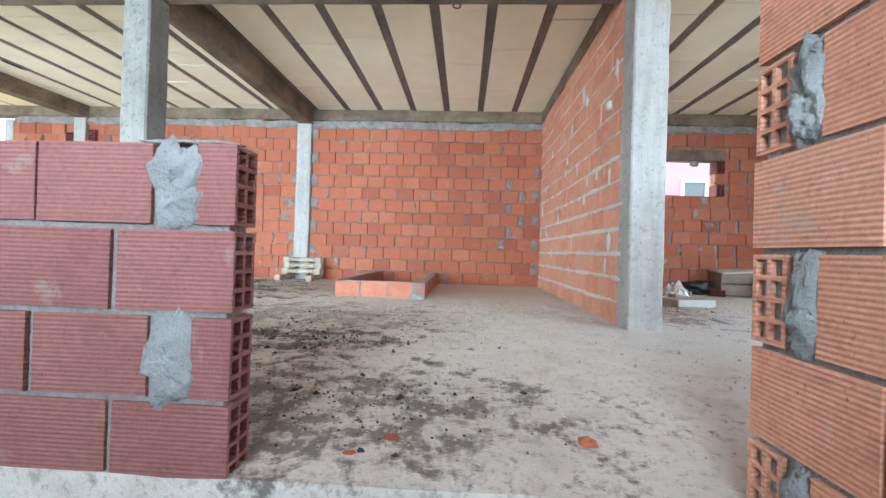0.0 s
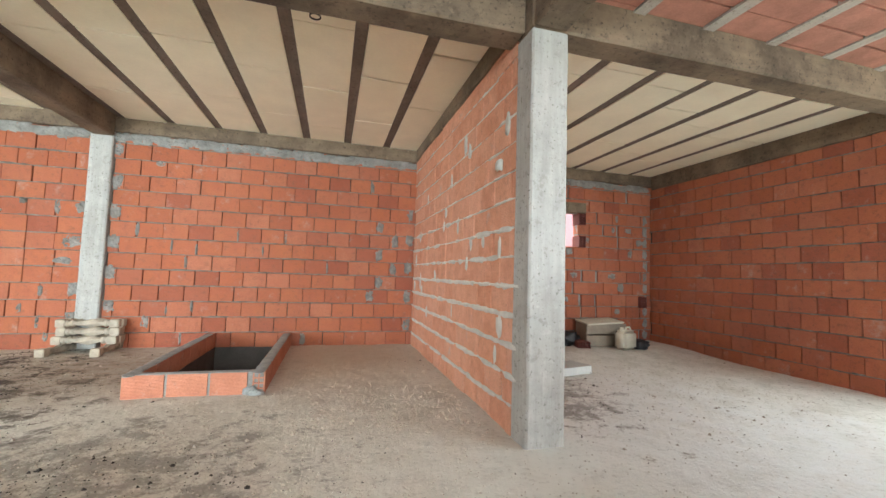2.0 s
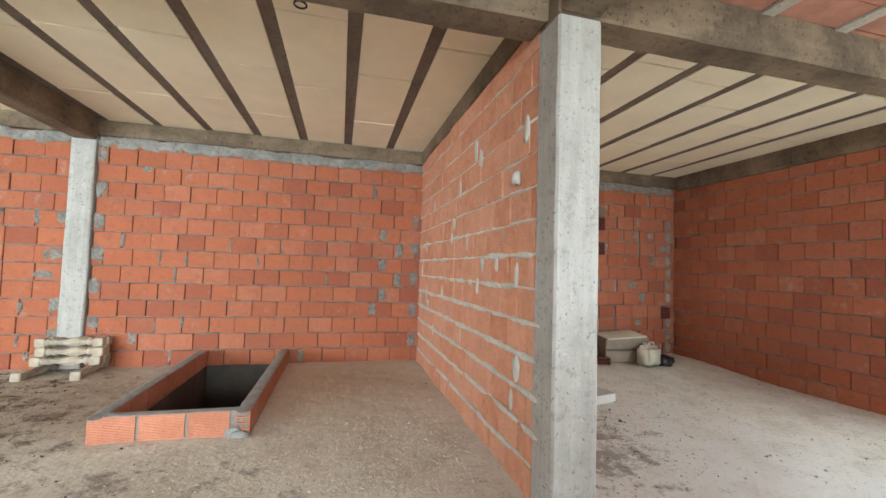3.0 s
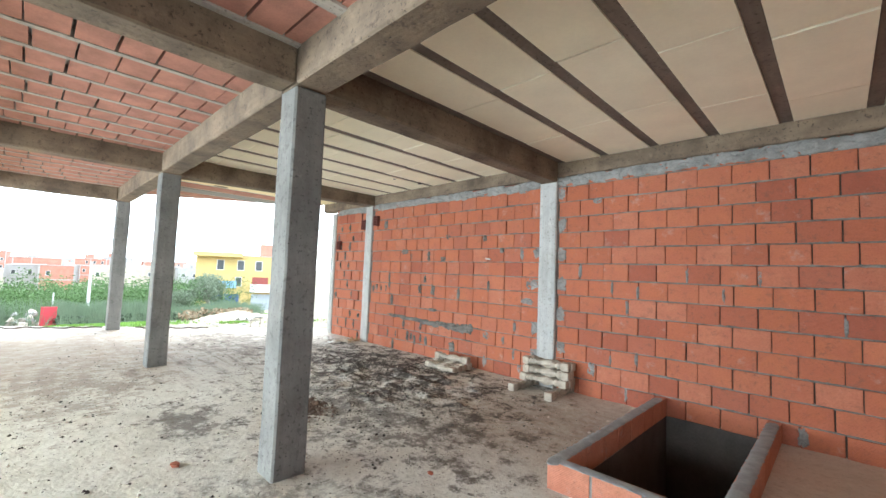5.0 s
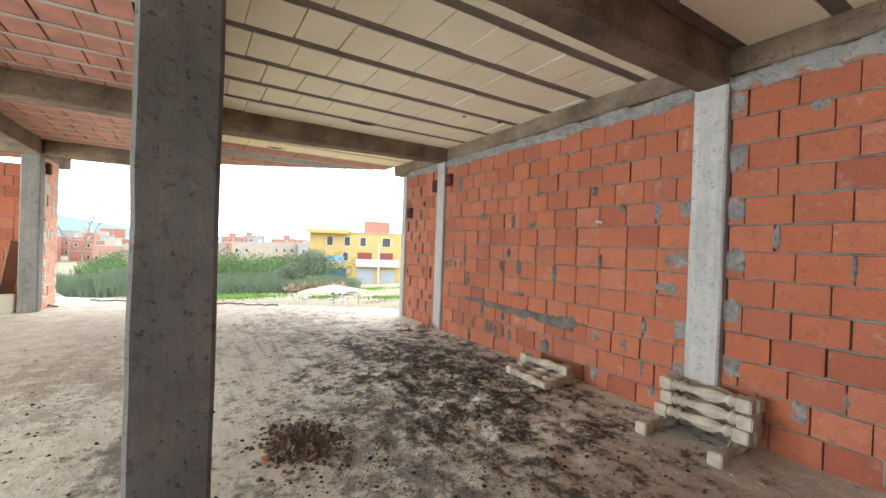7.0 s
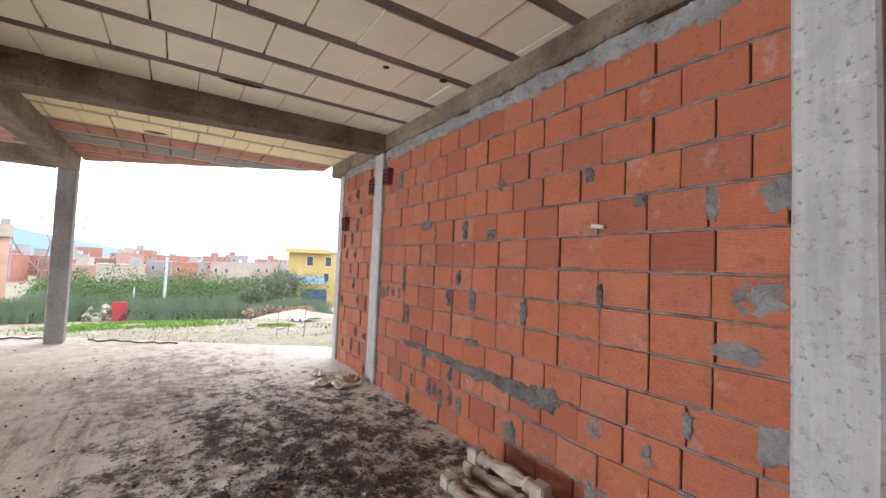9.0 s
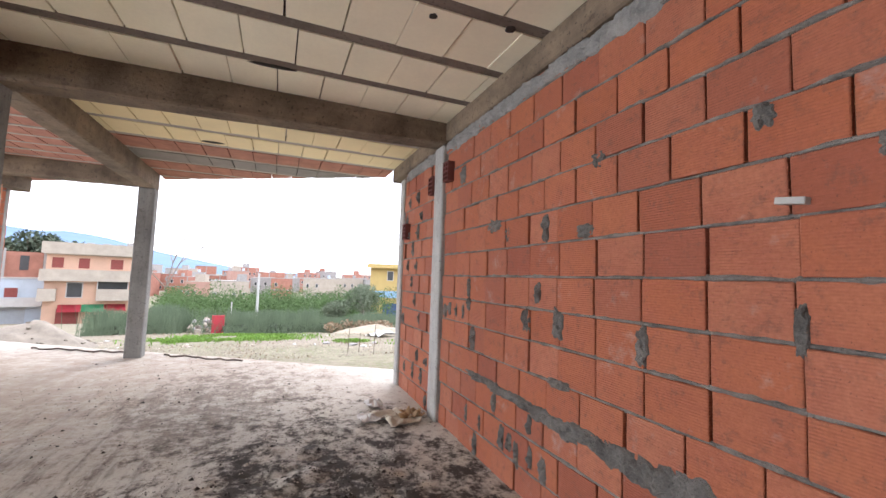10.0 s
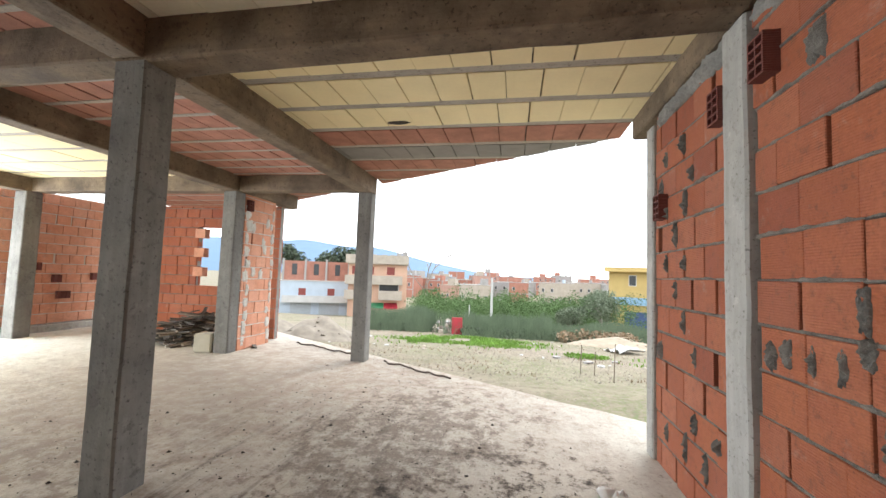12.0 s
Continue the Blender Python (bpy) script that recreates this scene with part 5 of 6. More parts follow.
def north_dabs():
    rnd = random.Random(17)
    # end panel: heavily dabbed joints
    sp = []
    for r in range(12):
        for k in range(5):
            x = -8.52 + (0.12, 0.27)[r % 2] + PITCH * k
            if x < -7.36 and rnd.random() < 0.5:
                sp.append((x + rnd.uniform(-0.02, 0.02), 0.085 + 0.213 * r + rnd.uniform(-0.03, 0.03), rnd.uniform(0.016, 0.034), rnd.uniform(0.045, 0.10)))
    dabs("wall_north_1", sp, mortar_brown, 1, depth=0.024, snap=False)
    # long panel: a smear low down, dabs by both columns, stray joints
    sp = []
    for k in range(24):
        u = k / 23
        sp.append((-6.35 + 2.0 * u, 0.63 - 0.05 * u + rnd.uniform(-0.02, 0.02), rnd.uniform(0.08, 0.14), rnd.uniform(0.02, 0.035) + 0.045 * u * u))
    near_column = [(-3.11, 1.82, 0.07, 0.08), (-3.37, 1.81, 0.035, 0.09), (-3.18, 1.37, 0.12, 0.08), (-3.26, 1.12, 0.11, 0.045), (-3.12, 0.76, 0.07, 0.085), (-3.12, 0.37, 0.075, 0.09),
           (-3.47, 0.73, 0.024, 0.065), (-3.47, 0.33, 0.025, 0.08), (-3.37, 0.15, 0.03, 0.06), (-3.67, 0.51, 0.028, 0.06), (-4.0, 0.14, 0.045, 0.08), (-3.99, 0.54, 0.06, 0.06)]
    dabs("wall_north_2", near_column, mortar_patch, 5, depth=0.014, snap=False)
    sp += [(-5.21, 1.18, 0.045, 0.095), (-4.6, 1.16, 0.032, 0.09), (-5.55, 1.17, 0.04, 0.085), (-6.0, 1.87, 0.11, 0.05), (-4.98, 1.73, 0.07, 0.04), (-4.88, 2.11, 0.05, 0.045), (-3.97, 1.3, 0.022, 0.085)]
    sp += [(-3.73, 1.86, 0.04, 0.038), (-4.07, 2.06, 0.038, 0.05), (-4.71, 0.26, 0.06, 0.08), (-5.2, 0.83, 0.10, 0.03), (-5.34, 0.27, 0.035, 0.085), (-5.64, 0.25, 0.03, 0.085), (-6.64, 2.43, 0.05, 0.09)]
    sp += [(-6.98 + 0.14 * k + rnd.uniform(-0.03, 0.03), 1.17 + rnd.uniform(-0.05, 0.05), rnd.uniform(0.018, 0.04), rnd.uniform(0.05, 0.10)) for k in range(5)]
    sp += [(rnd.uniform(-6.9, -5.0), 0.085 + 0.213 * rnd.choice((0, 1, 2, 4, 6, 8)), rnd.uniform(0.02, 0.035), rnd.uniform(0.06, 0.09)) for _ in range(14)]
    dabs("wall_north_2", sp, mortar_brown, 2, depth=0.020, snap=False)
    # by the middle column, one in every other course
    sp = [(-2.74, 2.19, 0.06, 0.09), (-2.74, 1.79, 0.068, 0.095), (-2.73, 1.39, 0.08, 0.10), (-2.75, 0.99, 0.07, 0.095), (-2.73, 0.54, 0.066, 0.085), (-2.75, 2.62, 0.06, 0.085), (-2.30, 0.34, 0.048, 0.085)]
    sp += [(-2.06, 0.5, 0.018, 0.055), (-1.76, 0.55, 0.02, 0.08), (-1.87, 0.13, 0.02, 0.075), (-1.87, 1.15, 0.017, 0.09), (-2.47, 1.57, 0.022, 0.09), (-2.25, 2.48, 0.058, 0.04), (-2.05, 1.37, 0.016, 0.075)]
    # by the partition
    sp += [(0.76, 1.79, 0.055, 0.085), (1.0, 1.59, 0.055, 0.10), (0.76, 1.36, 0.055, 0.085), (0.98, 1.15, 0.05, 0.09), (0.77, 0.94, 0.055, 0.085), (0.64, 0.73, 0.055, 0.085), (0.62, 2.41, 0.03, 0.085)]
    sp += [(1.22, z, 0.06, 0.09) for z in (0.3, 0.73, 1.18, 1.61, 2.01)] + [(-1.23, 1.55, 0.018, 0.08), (-0.6, 1.54, 0.018, 0.08), (-1.75, 1.33, 0.016, 0.08), (-0.3, 0.09, 0.04, 0.085), (-0.9, 1.35, 0.014, 0.08), (0.0, 1.13, 0.015, 0.08)]
    dabs("wall_north_3", sp, mortar_patch, 3, depth=0.013, snap=False)
    sp = [(rnd.uniform(3.0, 5.7), rnd.uniform(0.2, 2.5), rnd.uniform(0.03, 0.09), rnd.uniform(0.04, 0.08)) for _ in range(26)] + [(5.68, 0.2 + 0.21 * k, 0.05, 0.08) for k in range(11)]
    dabs("wall_north_4", sp, mortar_grey, 4, depth=0.012)
    # ragged mortar packed under the bond beam
    for nm, x0, x1 in (("wall_north_1", -8.35, -7.25), ("wall_north_2", -6.95, -3.1), ("wall_north_3", -2.75, 1.3), ("wall_north_4", 1.6, 5.7)):
        sp = []
        x = x0
        while x < x1:
            sp.append((x, 2.80 + rnd.uniform(-0.015, 0.02), rnd.uniform(0.10, 0.18), rnd.uniform(0.045, 0.085)))
            x += 0.13
        dabs(nm, sp, mortar_grey, 9, depth=0.022, label="ragged mortar packed under the beam", snap=False)


north_dabs()


def partition_dabs():
    """Thick light beds of mortar squeezed out between the courses."""
    rnd = random.Random(23)
    wall = bpy.data.objects["wall_partition"]
    bm = bmesh.new()
    for r in range(1, 9):
        z = r * 0.2085 - 0.024
        y = 3.55
        while y < 7.1:
            if rnd.random() < (0.85 if r < 6 else 0.35):
                lumps(bm, 1.298, y, z + rnd.uniform(-0.004, 0.004), 0.010, rnd.uniform(0.07, 0.16), rnd.uniform(0.014, 0.026), rnd.uniform(0, 99), 2, 0.5)
            y += 0.12
    for _ in range(22):
        lumps(bm, 1.298, rnd.uniform(3.6, 7.0), rnd.uniform(0.2, 2.4), 0.010, rnd.uniform(0.02, 0.05), rnd.uniform(0.05, 0.10), rnd.uniform(0, 99), 2, 0.5)
    lumps(bm, 1.285, 3.78, 1.95, 0.03, 0.05, 0.05, 4, 2, 0.5)
    ob = part("mortar_patch", bm, mortar_light, wall, "pale mortar squeezed from the joints", smooth=True)
    ob.matrix_parent_inverse = wall.matrix_world.inverted()


partition_dabs()

brick_dark = brick_mat("brick_dark", [(0.13, 0.035, 0.028), (0.16, 0.045, 0.035)])


def wall_hollow_bricks():
    me = hollow_mesh(0.22, 0.20, 0.13, brick_dark, cols=2, rows=4)
    for nm, x, z in (("wall_north_1", -7.36, 2.46), ("wall_north_2", -6.93, 2.52), ("wall_north_1", -8.32, 2.04), ("wall_north_4", 5.60, 0.70), ("wall_north_4", 4.31, 1.75), ("wall_north_4", 4.31, 2.15)):
        b = new("hollow_brick", me)
        b.matrix_world = pose(x, 7.24, z, 0, 0, 90)
        w = bpy.data.objects[nm]
        b.parent = w
        b.matrix_parent_inverse = w.matrix_world.inverted()
    b = new("hollow_brick", me)
    w = bpy.data.objects["wall_stub"]
    b.matrix_world = pose(-11.40, 1.22, 2.58, 0, 0, 90)
    b.parent = w
    b.matrix_parent_inverse = w.matrix_world.inverted()
    # toothed jambs of the west window
    w = bpy.data.objects["wall_west"]
    me = hollow_mesh(0.24, 0.20, 0.15, brick_pale, cols=2, rows=4)
    for k in range(6):
        for y, sgn in ((-0.85, 1), (0.05, -1)):
            if k % 2:
                b = new("hollow_brick", me)
                b.matrix_world = pose(-12.74, y + sgn * 0.05, 1.02 + 0.115 + k * COURSE, 0, 0, 90)
                b.parent = w
                b.matrix_parent_inverse = w.matrix_world.inverted()
    # gaps in the boundary wall
    w = bpy.data.objects["wall_boundary"]
    me = hollow_mesh(0.14, 0.16, 0.15, brick_dark, cols=2, rows=3)
    for x, z in ((-11.5, 0.95), (-11.6, 1.35), (-12.0, 1.1), (-12.8, 1.15), (-12.1, 0.75), (-12.2, 0.75)):
        b = new("hollow_brick", me)
        b.matrix_world = pose(x, -3.66, z, 0, 0, 90)
        b.parent = w
        b.matrix_parent_inverse = w.matrix_world.inverted()
    # lintel and jamb of the east room's window
    bm = rough_bar(2.9, 4.42, 7.18, 7.36, 2.262, 2.45, "x", seed=77)
    tagged(obj_from(bm, "window_lintel", conc_x), "rough concrete lintel over a window hole", "lintel", kind="structure")
    # footing of the boundary wall
    bm = rough_bar(-14.9, -10.9, -3.90, -3.55, -0.3, 0.14, "x", seed=78)
    tagged(obj_from(bm, "wall_footing", conc_pale), "low concrete footing under a brick wall", "footing", kind="structure")


wall_hollow_bricks()

# ---- ceiling details ----


def ceiling_bits():
    bm = bmesh.new()
    n = 16
    for r0, r1, z0, z1 in ((0.045, 0.035, CEIL_Z - 0.012, CEIL_Z + 0.02),):
        ring = [[bm.verts.new((r * math.cos(2 * math.pi * k / n), r * math.sin(2 * math.pi * k / n), z)) for k in range(n)] for r, z in ((r0, z1), (r0, z0), (r1, z0), (r1, z1))]
        for a, b in zip(ring, ring[1:]):
            for k in range(n):
                bm.faces.new((a[k], a[(k + 1) % n], b[(k + 1) % n], b[k]))
        bm.faces.new(ring[3])
    ob = tagged(obj_from(bm, "conduit_end", dark_void), "dark end of a conduit in the ceiling", "conduit")
    ob.location = (-0.15, 4.07, 0)
    # flat dark lumps under the blocks, coloured like the shade in broken holes
    for x, y, w, d in ((-8.93, 4.77, 0.10, 0.26), (-6.55, 5.5, 0.05, 0.36), (-5.44, 6.41, 0.07, 0.06), (-5.36, 6.91, 0.07, 0.07)):
        bm = bmesh.new()
        lumps(bm, 0, 0, CEIL_Z + 0.002, w / 2, d / 2, 0.009, x, 2, 0.3)
        ob = tagged(obj_from(bm, "ceiling_hole", dark_void), "dark lump on a ceiling block, coloured as a hole's shade", "hole", kind="structure")
        ob.location = (x, y, 0)


ceiling_bits()

# ---- things on the floor ----
stone_cream = plain_mat("cast_stone", (0.37, 0.32, 0.255), 0.85, 0.4, 9, 0.4)
block_white = plain_mat("block_white", (0.42, 0.415, 0.39), 0.85, 0.1, 9, 0.2)
wood_scrap = plain_mat("wood_scrap", (0.10, 0.088, 0.075), 0.85, 0.4, 4, 0.3)
wood_scrap2 = plain_mat("wood_scrap_pale", (0.27, 0.22, 0.17), 0.85, 0.3, 4, 0.3)
wood_board = plain_mat("wood_board", (0.13, 0.075, 0.045), 0.8, 0.3, 3, 0.3)
plastic_cream = plain_mat("plastic_cream", (0.50, 0.47, 0.38), 0.5, 0.12, 6, 0.05)
plastic_black = plain_mat("plastic_black", (0.015, 0.015, 0.017), 0.4, 0.2, 6, 0.3)
plastic_white = plain_mat("plastic_white", (0.66, 0.66, 0.64), 0.45, 0.08, 6, 0.1)
cloth_cream = plain_mat("cloth_cream", (0.50, 0.45, 0.36), 0.9, 0.2, 9, 0.3)
cloth_brown = plain_mat("cloth_brown", (0.33, 0.22, 0.12), 0.9, 0.25, 9, 0.3)
mud_dark = plain_mat("mud_dark", (0.030, 0.025, 0.021), 0.9, 0.4, 12, 0.5)
crumb_pale = plain_mat("crumb_pale", (0.42, 0.38, 0.32), 0.95, 0.3, 12, 0.4)
rust = plain_mat("rust", (0.07, 0.05, 0.04), 0.8, 0.3, 12, 0.3)


def baluster_mesh():
    """Turned cast-stone baluster along x, with a twisted belly between square ends."""
    bm = bmesh.new()
    n, L = 30, 0.66
    prof = [(0.10, 0.040), (0.115, 0.047), (0.13, 0.040), (0.145, 0.029), (0.16, 0.043), (0.18, 0.045), (0.20, 0.026), (0.25, 0.031), (0.31, 0.042), (0.36, 0.050), (0.41, 0.048), (0.46, 0.034), (0.49, 0.026), (0.505, 0.045), (0.53, 0.047), (0.545, 0.033), (0.56, 0.046)]
    # more rings along the belly, so that the twist reads
    fine = []
    for (xa, ra), (xb, rb) in zip(prof, prof[1:]):
        steps = 4 if 0.19 < xa < 0.48 else 1
        fine += [(xa + (xb - xa) * i / steps, ra + (rb - ra) * i / steps) for i in range(steps)]
    fine.append(prof[-1])
    rings = []
    for x, r in fine:
        ring = []
        for k in range(n):
            a = 2 * math.pi * k / n
            tw = 1 + (0.30 * abs(math.cos(2.5 * a + 13 * x)) - 0.19 if 0.2 < x < 0.49 else 0)
            ring.append(bm.verts.new((x - L / 2, r * tw * math.cos(a), r * tw * math.sin(a))))
        rings.append(ring)
    for a, b in zip(rings, rings[1:]):
        for k in range(n):
            bm.faces.new((a[k], b[k], b[(k + 1) % n], a[(k + 1) % n]))
    return bm


def baluster(m, source=None, label="cream cast-stone baluster lying in a stack by the wall"):
    if source:
        return copy_thing(source, m)
    ob = tagged(obj_from(baluster_mesh(), "baluster", stone_cream, smooth=True), label, "baluster", "stacked balusters")
    part("end_block", box_bm(-0.33, -0.228, -0.048, 0.048, -0.048, 0.048, 0.008, 2), stone_cream, ob)
    part("end_block", box_bm(0.228, 0.33, -0.048, 0.048, -0.048, 0.048, 0.008, 2), stone_cream, ob)
    ob.matrix_basis = m
    return ob


first = baluster(pose(-2.80, 6.90, 0.152, 0, 0, 2))
STACK = [(-2.79, 7.00, 0.150, 1), (-2.81, 7.10, 0.150, -1), (-2.78, 6.93, 0.250, -1), (-2.80, 7.03, 0.250, 2), (-2.82, 6.99, 0.348, 1), (-2.80, 7.09, 0.345, -2),
         (-4.38, 6.62, 0.060, -6), (-4.42, 6.73, 0.060, 3), (-4.46, 6.90, 0.060, 1), (-4.45, 7.01, 0.060, -1), (-4.44, 6.93, 0.158, 4)]
for x, y, z, a in STACK:
    baluster(pose(x, y, z, random.Random(x).uniform(-4, 4), 0, a), first)
for x in (-3.06, -2.56):
    baluster(pose(x, 6.90, 0.052, 0, 0, 90 + (x + 2.8) * 10), first)


def planks():
    rnd = random.Random(12)
    root = tagged(new("scrap_wood_pile"), "heap of weathered scrap planks and formwork boards", "wood pile")
    root.location = (-12.05, -0.15, 0)
    meshes = []
    for L, w, t, mt in ((0.8, 0.06, 0.02, wood_scrap), (0.6, 0.05, 0.03, wood_scrap2), (0.95, 0.075, 0.02, wood_scrap), (0.45, 0.045, 0.035, wood_scrap)):
        bm = box_bm(-L / 2, L / 2, -w / 2, w / 2, -t / 2, t / 2, 0.003)
        me = bpy.data.meshes.new("plank")
        bm.to_mesh(me)
        bm.free()
        me.materials.append(mt)
        meshes.append(me)
    for k in range(240):
        u, v = rnd.gauss(0, 0.32), rnd.gauss(0, 0.42)
        d = math.hypot(u / 0.75, v / 0.95)
        z = 0.03 + rnd.random() * 0.60 * max(0.05, 1 - d)
        ob = new("plank", rnd.choice(meshes))
        ob.parent = root
        ob.matrix_basis = pose(u * 0.9, v, z, rnd.uniform(-25, 25), rnd.uniform(-16, 16) * (0.3 + z), rnd.uniform(0, 180))


planks()


def west_bits():
    bm = box_bm(-0.012, 0.012, -0.16, 0.16, 0, 1.25, 0.003)
    ob = tagged(obj_from(bm, "leaning_board", wood_board), "dark brown board leaning against a column", "board")
    ob.matrix_world = pose(-11.55, 0.70, 0.005, -14, 0, 70)
    bm = box_bm(-0.13, 0.13, -0.15, 0.15, 0, 0.32, 0.02, 2)
    ob = tagged(obj_from(bm, "plastic_tub", plastic_cream), "dirty cream plastic tub leaning by a column", "tub")
    ob.matrix_world = pose(-11.12, 0.82, 0.0, 0, 0, 12)
    for a, b in (((-12.42, 1.75, 0.02), (-11.62, 3.38, 0.02)), ((-11.33, 3.92, 0.02), (-10.52, 5.16, 0.02))):
        bm = bmesh.new()
        n = 14
        pts = [Vector(a).lerp(Vector(b), k / n) + Vector((0.03 * math.sin(k * 0.9), 0.03 * math.cos(k * 1.3), 0.012 * math.sin(k * 2.0))) for k in range(n + 1)]
        rings = [[bm.verts.new(p + Vector((0.016 * math.cos(j), 0.010 * math.cos(j), 0.016 * math.sin(j)))) for j in (0, 1.05, 2.09, 3.14, 4.19, 5.24)] for p in pts]
        for p, q in zip(rings, rings[1:]):
            for j in range(6):
                bm.faces.new((p[j], p[(j + 1) % 6], q[(j + 1) % 6], q[j]))
        tagged(obj_from(bm, "iron_bar", rust), "bent rusty iron bar along the slab edge", "bar", "bars on the slab edge")


west_bits()


def crumple(name, label, mat, x, y, size, h, seed, cat="cloth", turn=0, aspect=1.0):
    bm = bmesh.new()
    bmesh.ops.create_grid(bm, x_segments=22, y_segments=22, size=0.5)
    for v in bm.verts:
        p = v.co * 3.2 + Vector((seed, seed * 0.3, 0))
        edge = 1 - max(abs(v.co.x), abs(v.co.y)) * 1.5
        f = 1 + 0.5 * noise.noise(p * 0.6)
        v.co.x *= size * f
        v.co.y *= size * f * aspect
        v.co.z = 0.012 + h * abs(noise.noise(p)) * (0.4 + max(0, edge)) + 0.02 * abs(noise.noise(p * 2.7))
    bmesh.ops.solidify(bm, geom=bm.faces[:], thickness=0.004)
    ob = tagged(obj_from(bm, name, mat, smooth=True), label, cat)
    ob.matrix_world = pose(x, y, 0.004, 0, 0, turn)
    return ob


crumple("rag", "crumpled cream rag lying at the foot of the wall", cloth_cream, -7.25, 6.82, 0.42, 0.09, 3, turn=20, aspect=0.8)
crumple("rag", "bunched brown cloth on a cream rag", cloth_brown, -7.28, 6.98, 0.22, 0.16, 9)
crumple("plastic_bag", "flattened white plastic bag on the mud", plastic_white, -7.32, 6.56, 0.20, 0.06, 14, "bag")
crumple("plastic_bag", "small white plastic bag beside rags", plastic_white, -7.75, 6.72, 0.18, 0.08, 19, "bag")


def east_room():
    # plank crate with a cardboard lid, jug, bags and slabs
    root = tagged(new("crate"), "grey wooden crate with a broken lid by the wall", "crate")
    root.matrix_world = pose(4.45, 6.82, 0, 0, 0, -8)
    wood = plain_mat("crate_wood", (0.24, 0.20, 0.155), 0.85, 0.25, 5, 0.3)
    for k in range(2):
        part("side_board", box_bm(-0.34, 0.34, -0.20, -0.18, 0.02 + k * 0.19, 0.19 + k * 0.19, 0.004), wood, root)
        part("side_board", box_bm(-0.34, 0.34, 0.18, 0.20, 0.02 + k * 0.19, 0.19 + k * 0.19, 0.004), wood, root)
    for x in (-0.34, 0.32):
        part("end_board", box_bm(x, x + 0.02, -0.178, 0.178, 0.01, 0.37, 0.004), wood, root)
    bm = box_bm(-0.36, 0.30, -0.21, 0.19, 0.395, 0.42, 0.004)
    lid = part("lid", bm, plastic_cream, root, "warped pale lid")
    lid.rotation_euler = (radians(5), radians(-3), radians(6))
    root = tagged(new("jerrycan"), "dirty cream plastic jerrycan on the floor", "jerrycan")
    root.matrix_world = pose(4.62, 6.42, 0, 0, 0, 15)
    part("body", box_bm(-0.16, 0.16, -0.11, 0.11, 0, 0.30, 0.045, 3), plastic_cream, root, smooth=True)
    bm = bmesh.new()
    branch(bm, (-0.09, 0, 0.29), (-0.09, 0, 0.35), 0.03, 0.03, 10)
    part("neck", bm, plastic_cream, root)
    bm = bmesh.new()
    branch(bm, (-0.02, 0, 0.29), (0.02, 0, 0.345), 0.014, 0.014, 8)
    branch(bm, (0.02, 0, 0.345), (0.10, 0, 0.345), 0.014, 0.014, 8)
    branch(bm, (0.10, 0, 0.345), (0.13, 0, 0.29), 0.014, 0.014, 8)
    part("handle", bm, plastic_cream, root)
    me = hollow_mesh(0.30, 0.20, 0.10, brick_dark)
    b = tagged(new("loose_brick", me), "hollow red brick lying on the floor", "brick")
    b.matrix_world = pose(4.02, 6.72, 0.05, 90, 0, 75)
    for x, y, s, nm in ((3.85, 6.9, 0.22, 3), (4.92, 6.45, 0.14, 6)):
        bm = bmesh.new()
        lumps(bm, 0, 0, s * 0.5, s, s * 0.8, s * 0.55, nm, 3, 0.6)
        ob = tagged(obj_from(bm, "rubbish_sack", plastic_black, smooth=True), "small crumpled black rubbish sack", "sack")
        ob.location = (x, y, 0)
    crumple("plastic_bag", "crumpled white plastic bag among rubble", plastic_white, 3.30, 6.45, 0.34, 0.30, 31, "bag")
    crumple("plastic_bag", "torn white plastic sheeting among rubble", plastic_white, 3.05, 6.0, 0.30, 0.20, 35, "bag")
    bm = box_bm(-0.26, 0.26, -0.16, 0.16, 0, 0.09, 0.006)
    ob = tagged(obj_from(bm, "insulation_slab", block_white), "white insulation slab lying on the floor", "slab")
    ob.matrix_world = pose(2.75, 5.15, 0.0, 0, 0, 14)
    bm = box_bm(-0.2, 0.2, -0.05, 0.05, 0, 0.05, 0.004)
    ob = tagged(obj_from(bm, "plank", wood_scrap2), "short pale plank lying on rubble", "plank")
    ob.matrix_world = pose(2.95, 5.75, 0.03, 0, 6, 40)


east_room()


def shard(x, y, s, seed):
    bm = bmesh.new()
    lumps(bm, 0, 0, s * 0.3, s, s * 0.7, s * 0.4, seed, 1, 0.6)
    ob = tagged(obj_from(bm, "brick_shard", brick_red), "broken red brick shard on the dusty floor", "brick shard", "brick shards")
    ob.location = (x, y, 0)


for k, (x, y, s) in enumerate(((-0.20, 1.22, 0.03), (0.39, 1.26, 0.035), (-3.5, 2.98, 0.05), (-0.3, 1.12, 0.02), (-4.0, 4.0, 0.05), (-4.1, 5.1, 0.03), (1.9, 4.6, 0.03), (-2.2, 4.3, 0.03))):
    shard(x, y, s, k)


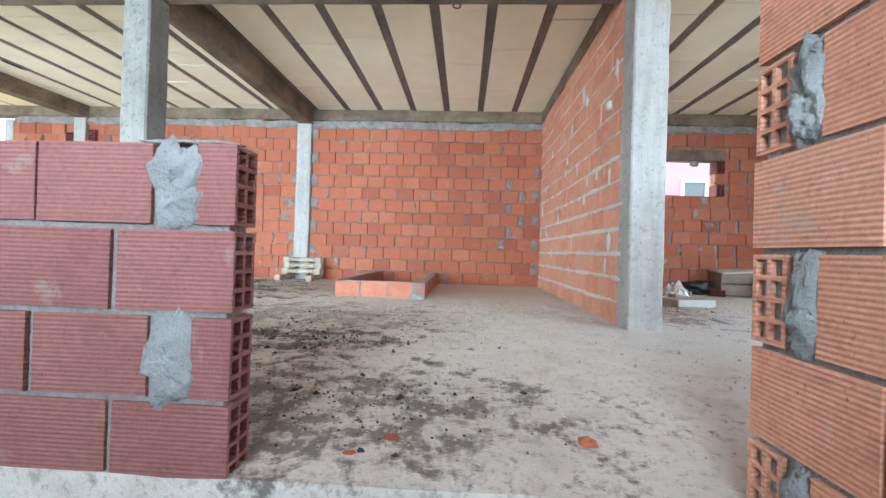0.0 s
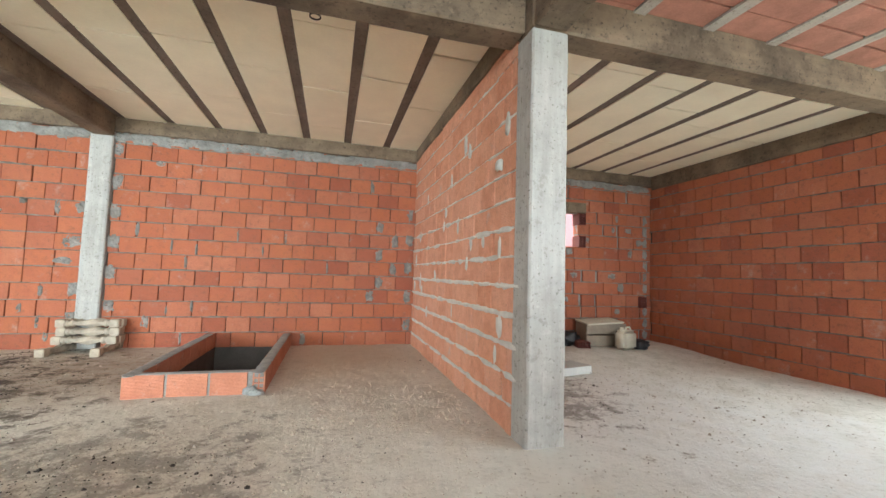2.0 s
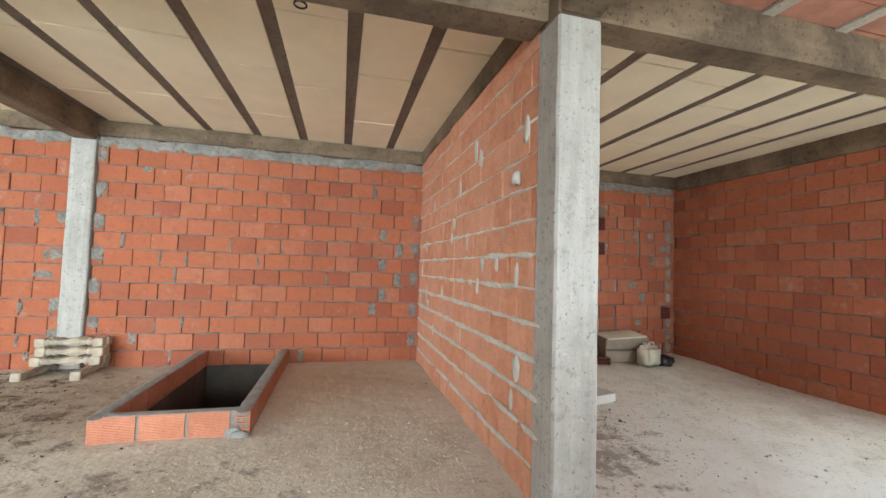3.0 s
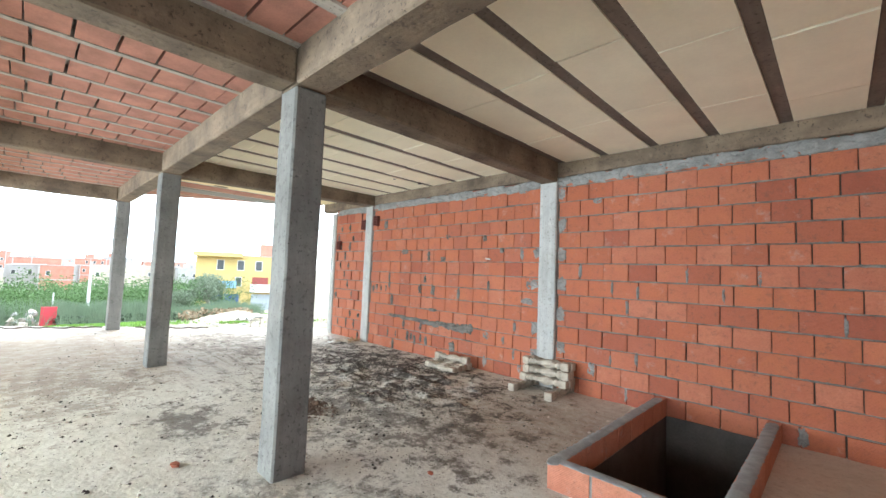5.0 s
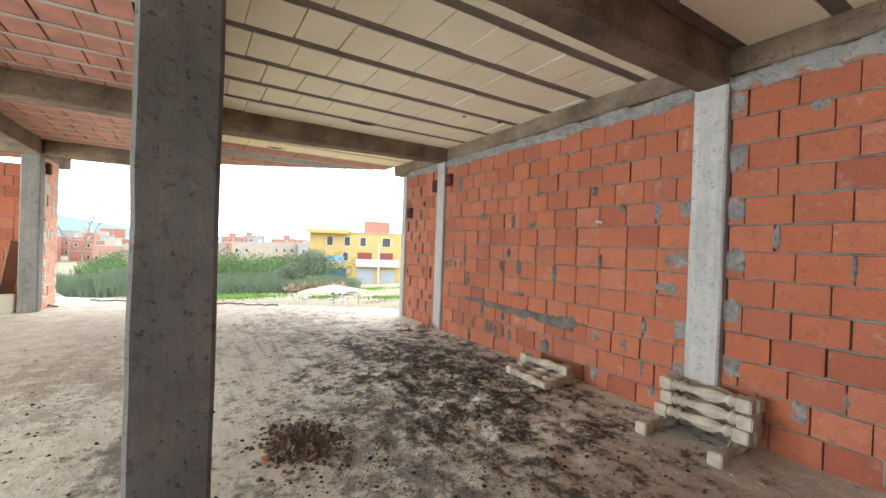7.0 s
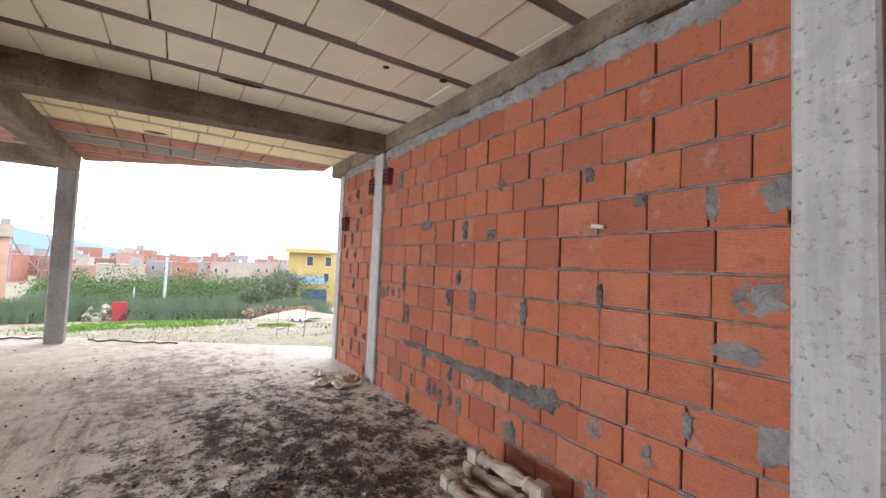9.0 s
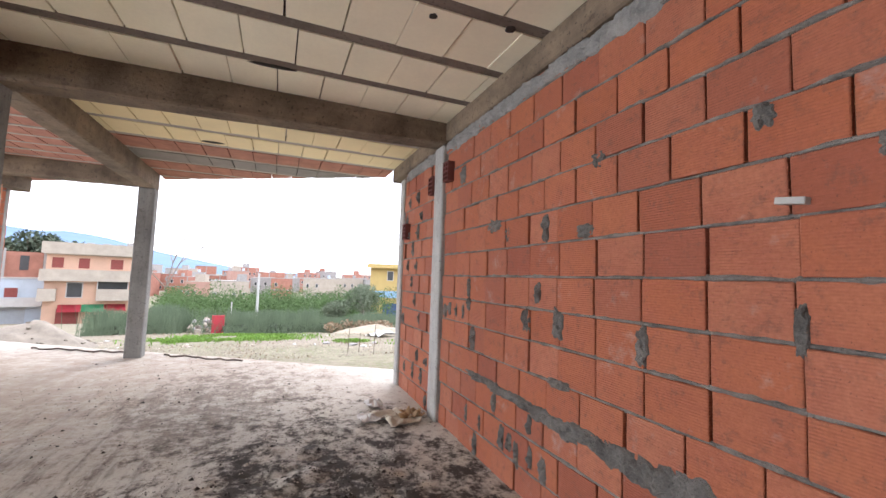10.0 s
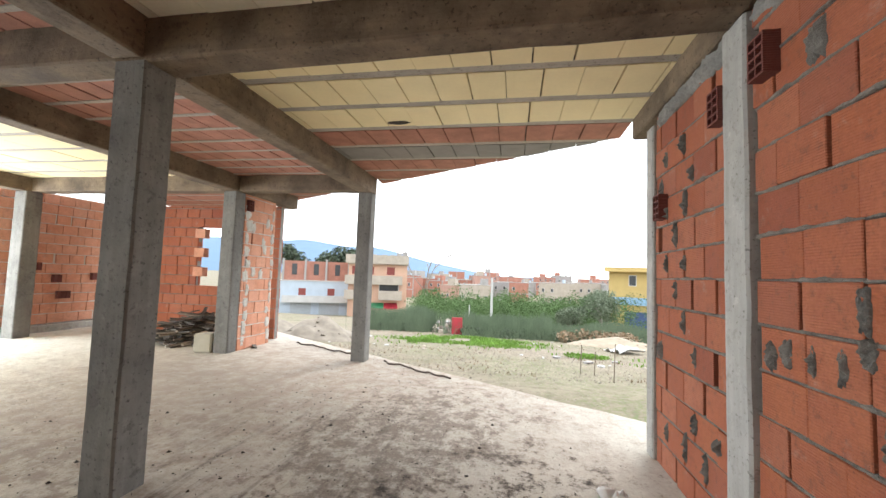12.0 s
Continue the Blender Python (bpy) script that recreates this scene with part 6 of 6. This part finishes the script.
def crumbs(name, label, mat, n, spots, size, seed):
    """Loose crumbs as one mesh of small uneven pieces. spots: (x, y, rx, ry, weight)."""
    rnd = random.Random(seed)
    verts, faces = [], []
    for _ in range(n):
        cx, cy, rx, ry, _w = rnd.choices(spots, [s[4] for s in spots])[0]
        x, y = cx + rnd.gauss(0, 0.5) * rx, cy + rnd.gauss(0, 0.5) * ry
        if y > 7.12 or x > 5.6 or (PIT[0] - 0.15 < x < PIT[1] + 0.15 and y > PIT[2] - 0.15) or (STAIR[0] - 0.1 < x < STAIR[1] + 0.4 and y < STAIR[3] + 0.15) or (1.2 < x < 1.6 and y > 3.15):
            continue
        s = size * rnd.uniform(0.4, 1.0) * (2.2 if rnd.random() < 0.06 else 1)
        z = floor_h(x, y)
        i = len(verts)
        a = rnd.uniform(0, 6.28)
        for k in range(4):
            r = s * rnd.uniform(0.6, 1.3)
            verts.append((x + r * math.cos(a + k * 1.57), y + r * math.sin(a + k * 1.57), z - 0.002))
        verts.append((x + s * rnd.uniform(-0.3, 0.3), y + s * rnd.uniform(-0.3, 0.3), z + s * rnd.uniform(0.4, 0.9)))
        faces += [(i, i + 1, i + 4), (i + 1, i + 2, i + 4), (i + 2, i + 3, i + 4), (i + 3, i, i + 4)]
    me = bpy.data.meshes.new(name)
    me.from_pydata(verts, [], faces)
    me.materials.append(mat)
    tagged(new(name, me), label, "debris", kind="stuff")


crumbs("mud_crumbs", "dark clods of dried mud scattered on the floor", mud_dark, 17000, [(-4.9, 6.0, 2.2, 1.1, 6), (-3.9, 4.9, 1.8, 1.2, 4), (-1.4, 3.2, 1.6, 0.8, 1.0), (-1.0, 2.5, 0.7, 0.4, 0.5), (-0.4, 1.5, 0.7, 0.4, 0.3), (-9, 4.5, 3, 2, 1), (2.2, 5.4, 0.9, 1.6, 1.5), (-5.5, 2.5, 2.5, 1.5, 1.5)], 0.010, 1)
crumbs("pale_crumbs", "pale crumbs of mortar and concrete on the floor", crumb_pale, 20000, [(-4.5, 5.6, 3, 2.2, 3), (-0.5, 2.6, 2.2, 2.2, 3), (-9, 4.5, 3, 3, 2), (0.6, 4.2, 1.2, 0.8, 2), (3.5, 4.5, 2.5, 2, 1.5), (-6, 2.5, 4, 2, 2)], 0.009, 2)


mud_brown = plain_mat("mud_brown", (0.11, 0.075, 0.055), 0.95, 0.4, 9, 0.6)


def wall_peg():
    bm = box_bm(-0.045, 0.045, -0.05, 0.0, -0.012, 0.012, 0.003)
    ob = tagged(obj_from(bm, "wooden_peg", block_white), "small pale wooden peg stuck in a brick joint", "peg")
    ob.matrix_world = pose(-3.98, 7.215, 1.73, 0, 8, 0)
    column("column_boundary", -14.98, -14.80, -3.86, -3.66, 2.9, -0.3, seed=41)


wall_peg()
crumbs("mud_chips", "reddish brown chips on a clod of mud", mud_brown, 700, [(-4.15, 4.25, 0.34, 0.24, 1)], 0.028, 7)


def stub_dabs():
    rnd = random.Random(41)
    wall = bpy.data.objects["wall_stub"]
    bm = bmesh.new()
    for k in range(11):
        dab(bm, rnd.uniform(11.4, 11.5), 0.0, 0.15 + k * 0.23, rnd.uniform(0.04, 0.09), rnd.uniform(0.08, 0.13), 0.010, k * 3.1)
        dab(bm, rnd.uniform(12.1, 12.2), 0.0, 0.2 + k * 0.23, rnd.uniform(0.03, 0.07), rnd.uniform(0.06, 0.12), 0.010, k * 3.1 + 50)
    for k in range(6):
        dab(bm, rnd.uniform(11.5, 12.1), 0.0, rnd.uniform(0.6, 2.4), 0.06, 0.09, 0.008, k * 2.3 + 80)
    for v in bm.verts:
        v.co = Vector((-v.co.x, 1.267 - v.co.y, v.co.z))
    bmesh.ops.recalc_face_normals(bm, faces=bm.faces[:])
    ob = part("mortar_patch", bm, mortar_light, wall, "pale mortar smeared on the bricks", smooth=True)
    ob.matrix_parent_inverse = wall.matrix_world.inverted()


stub_dabs()
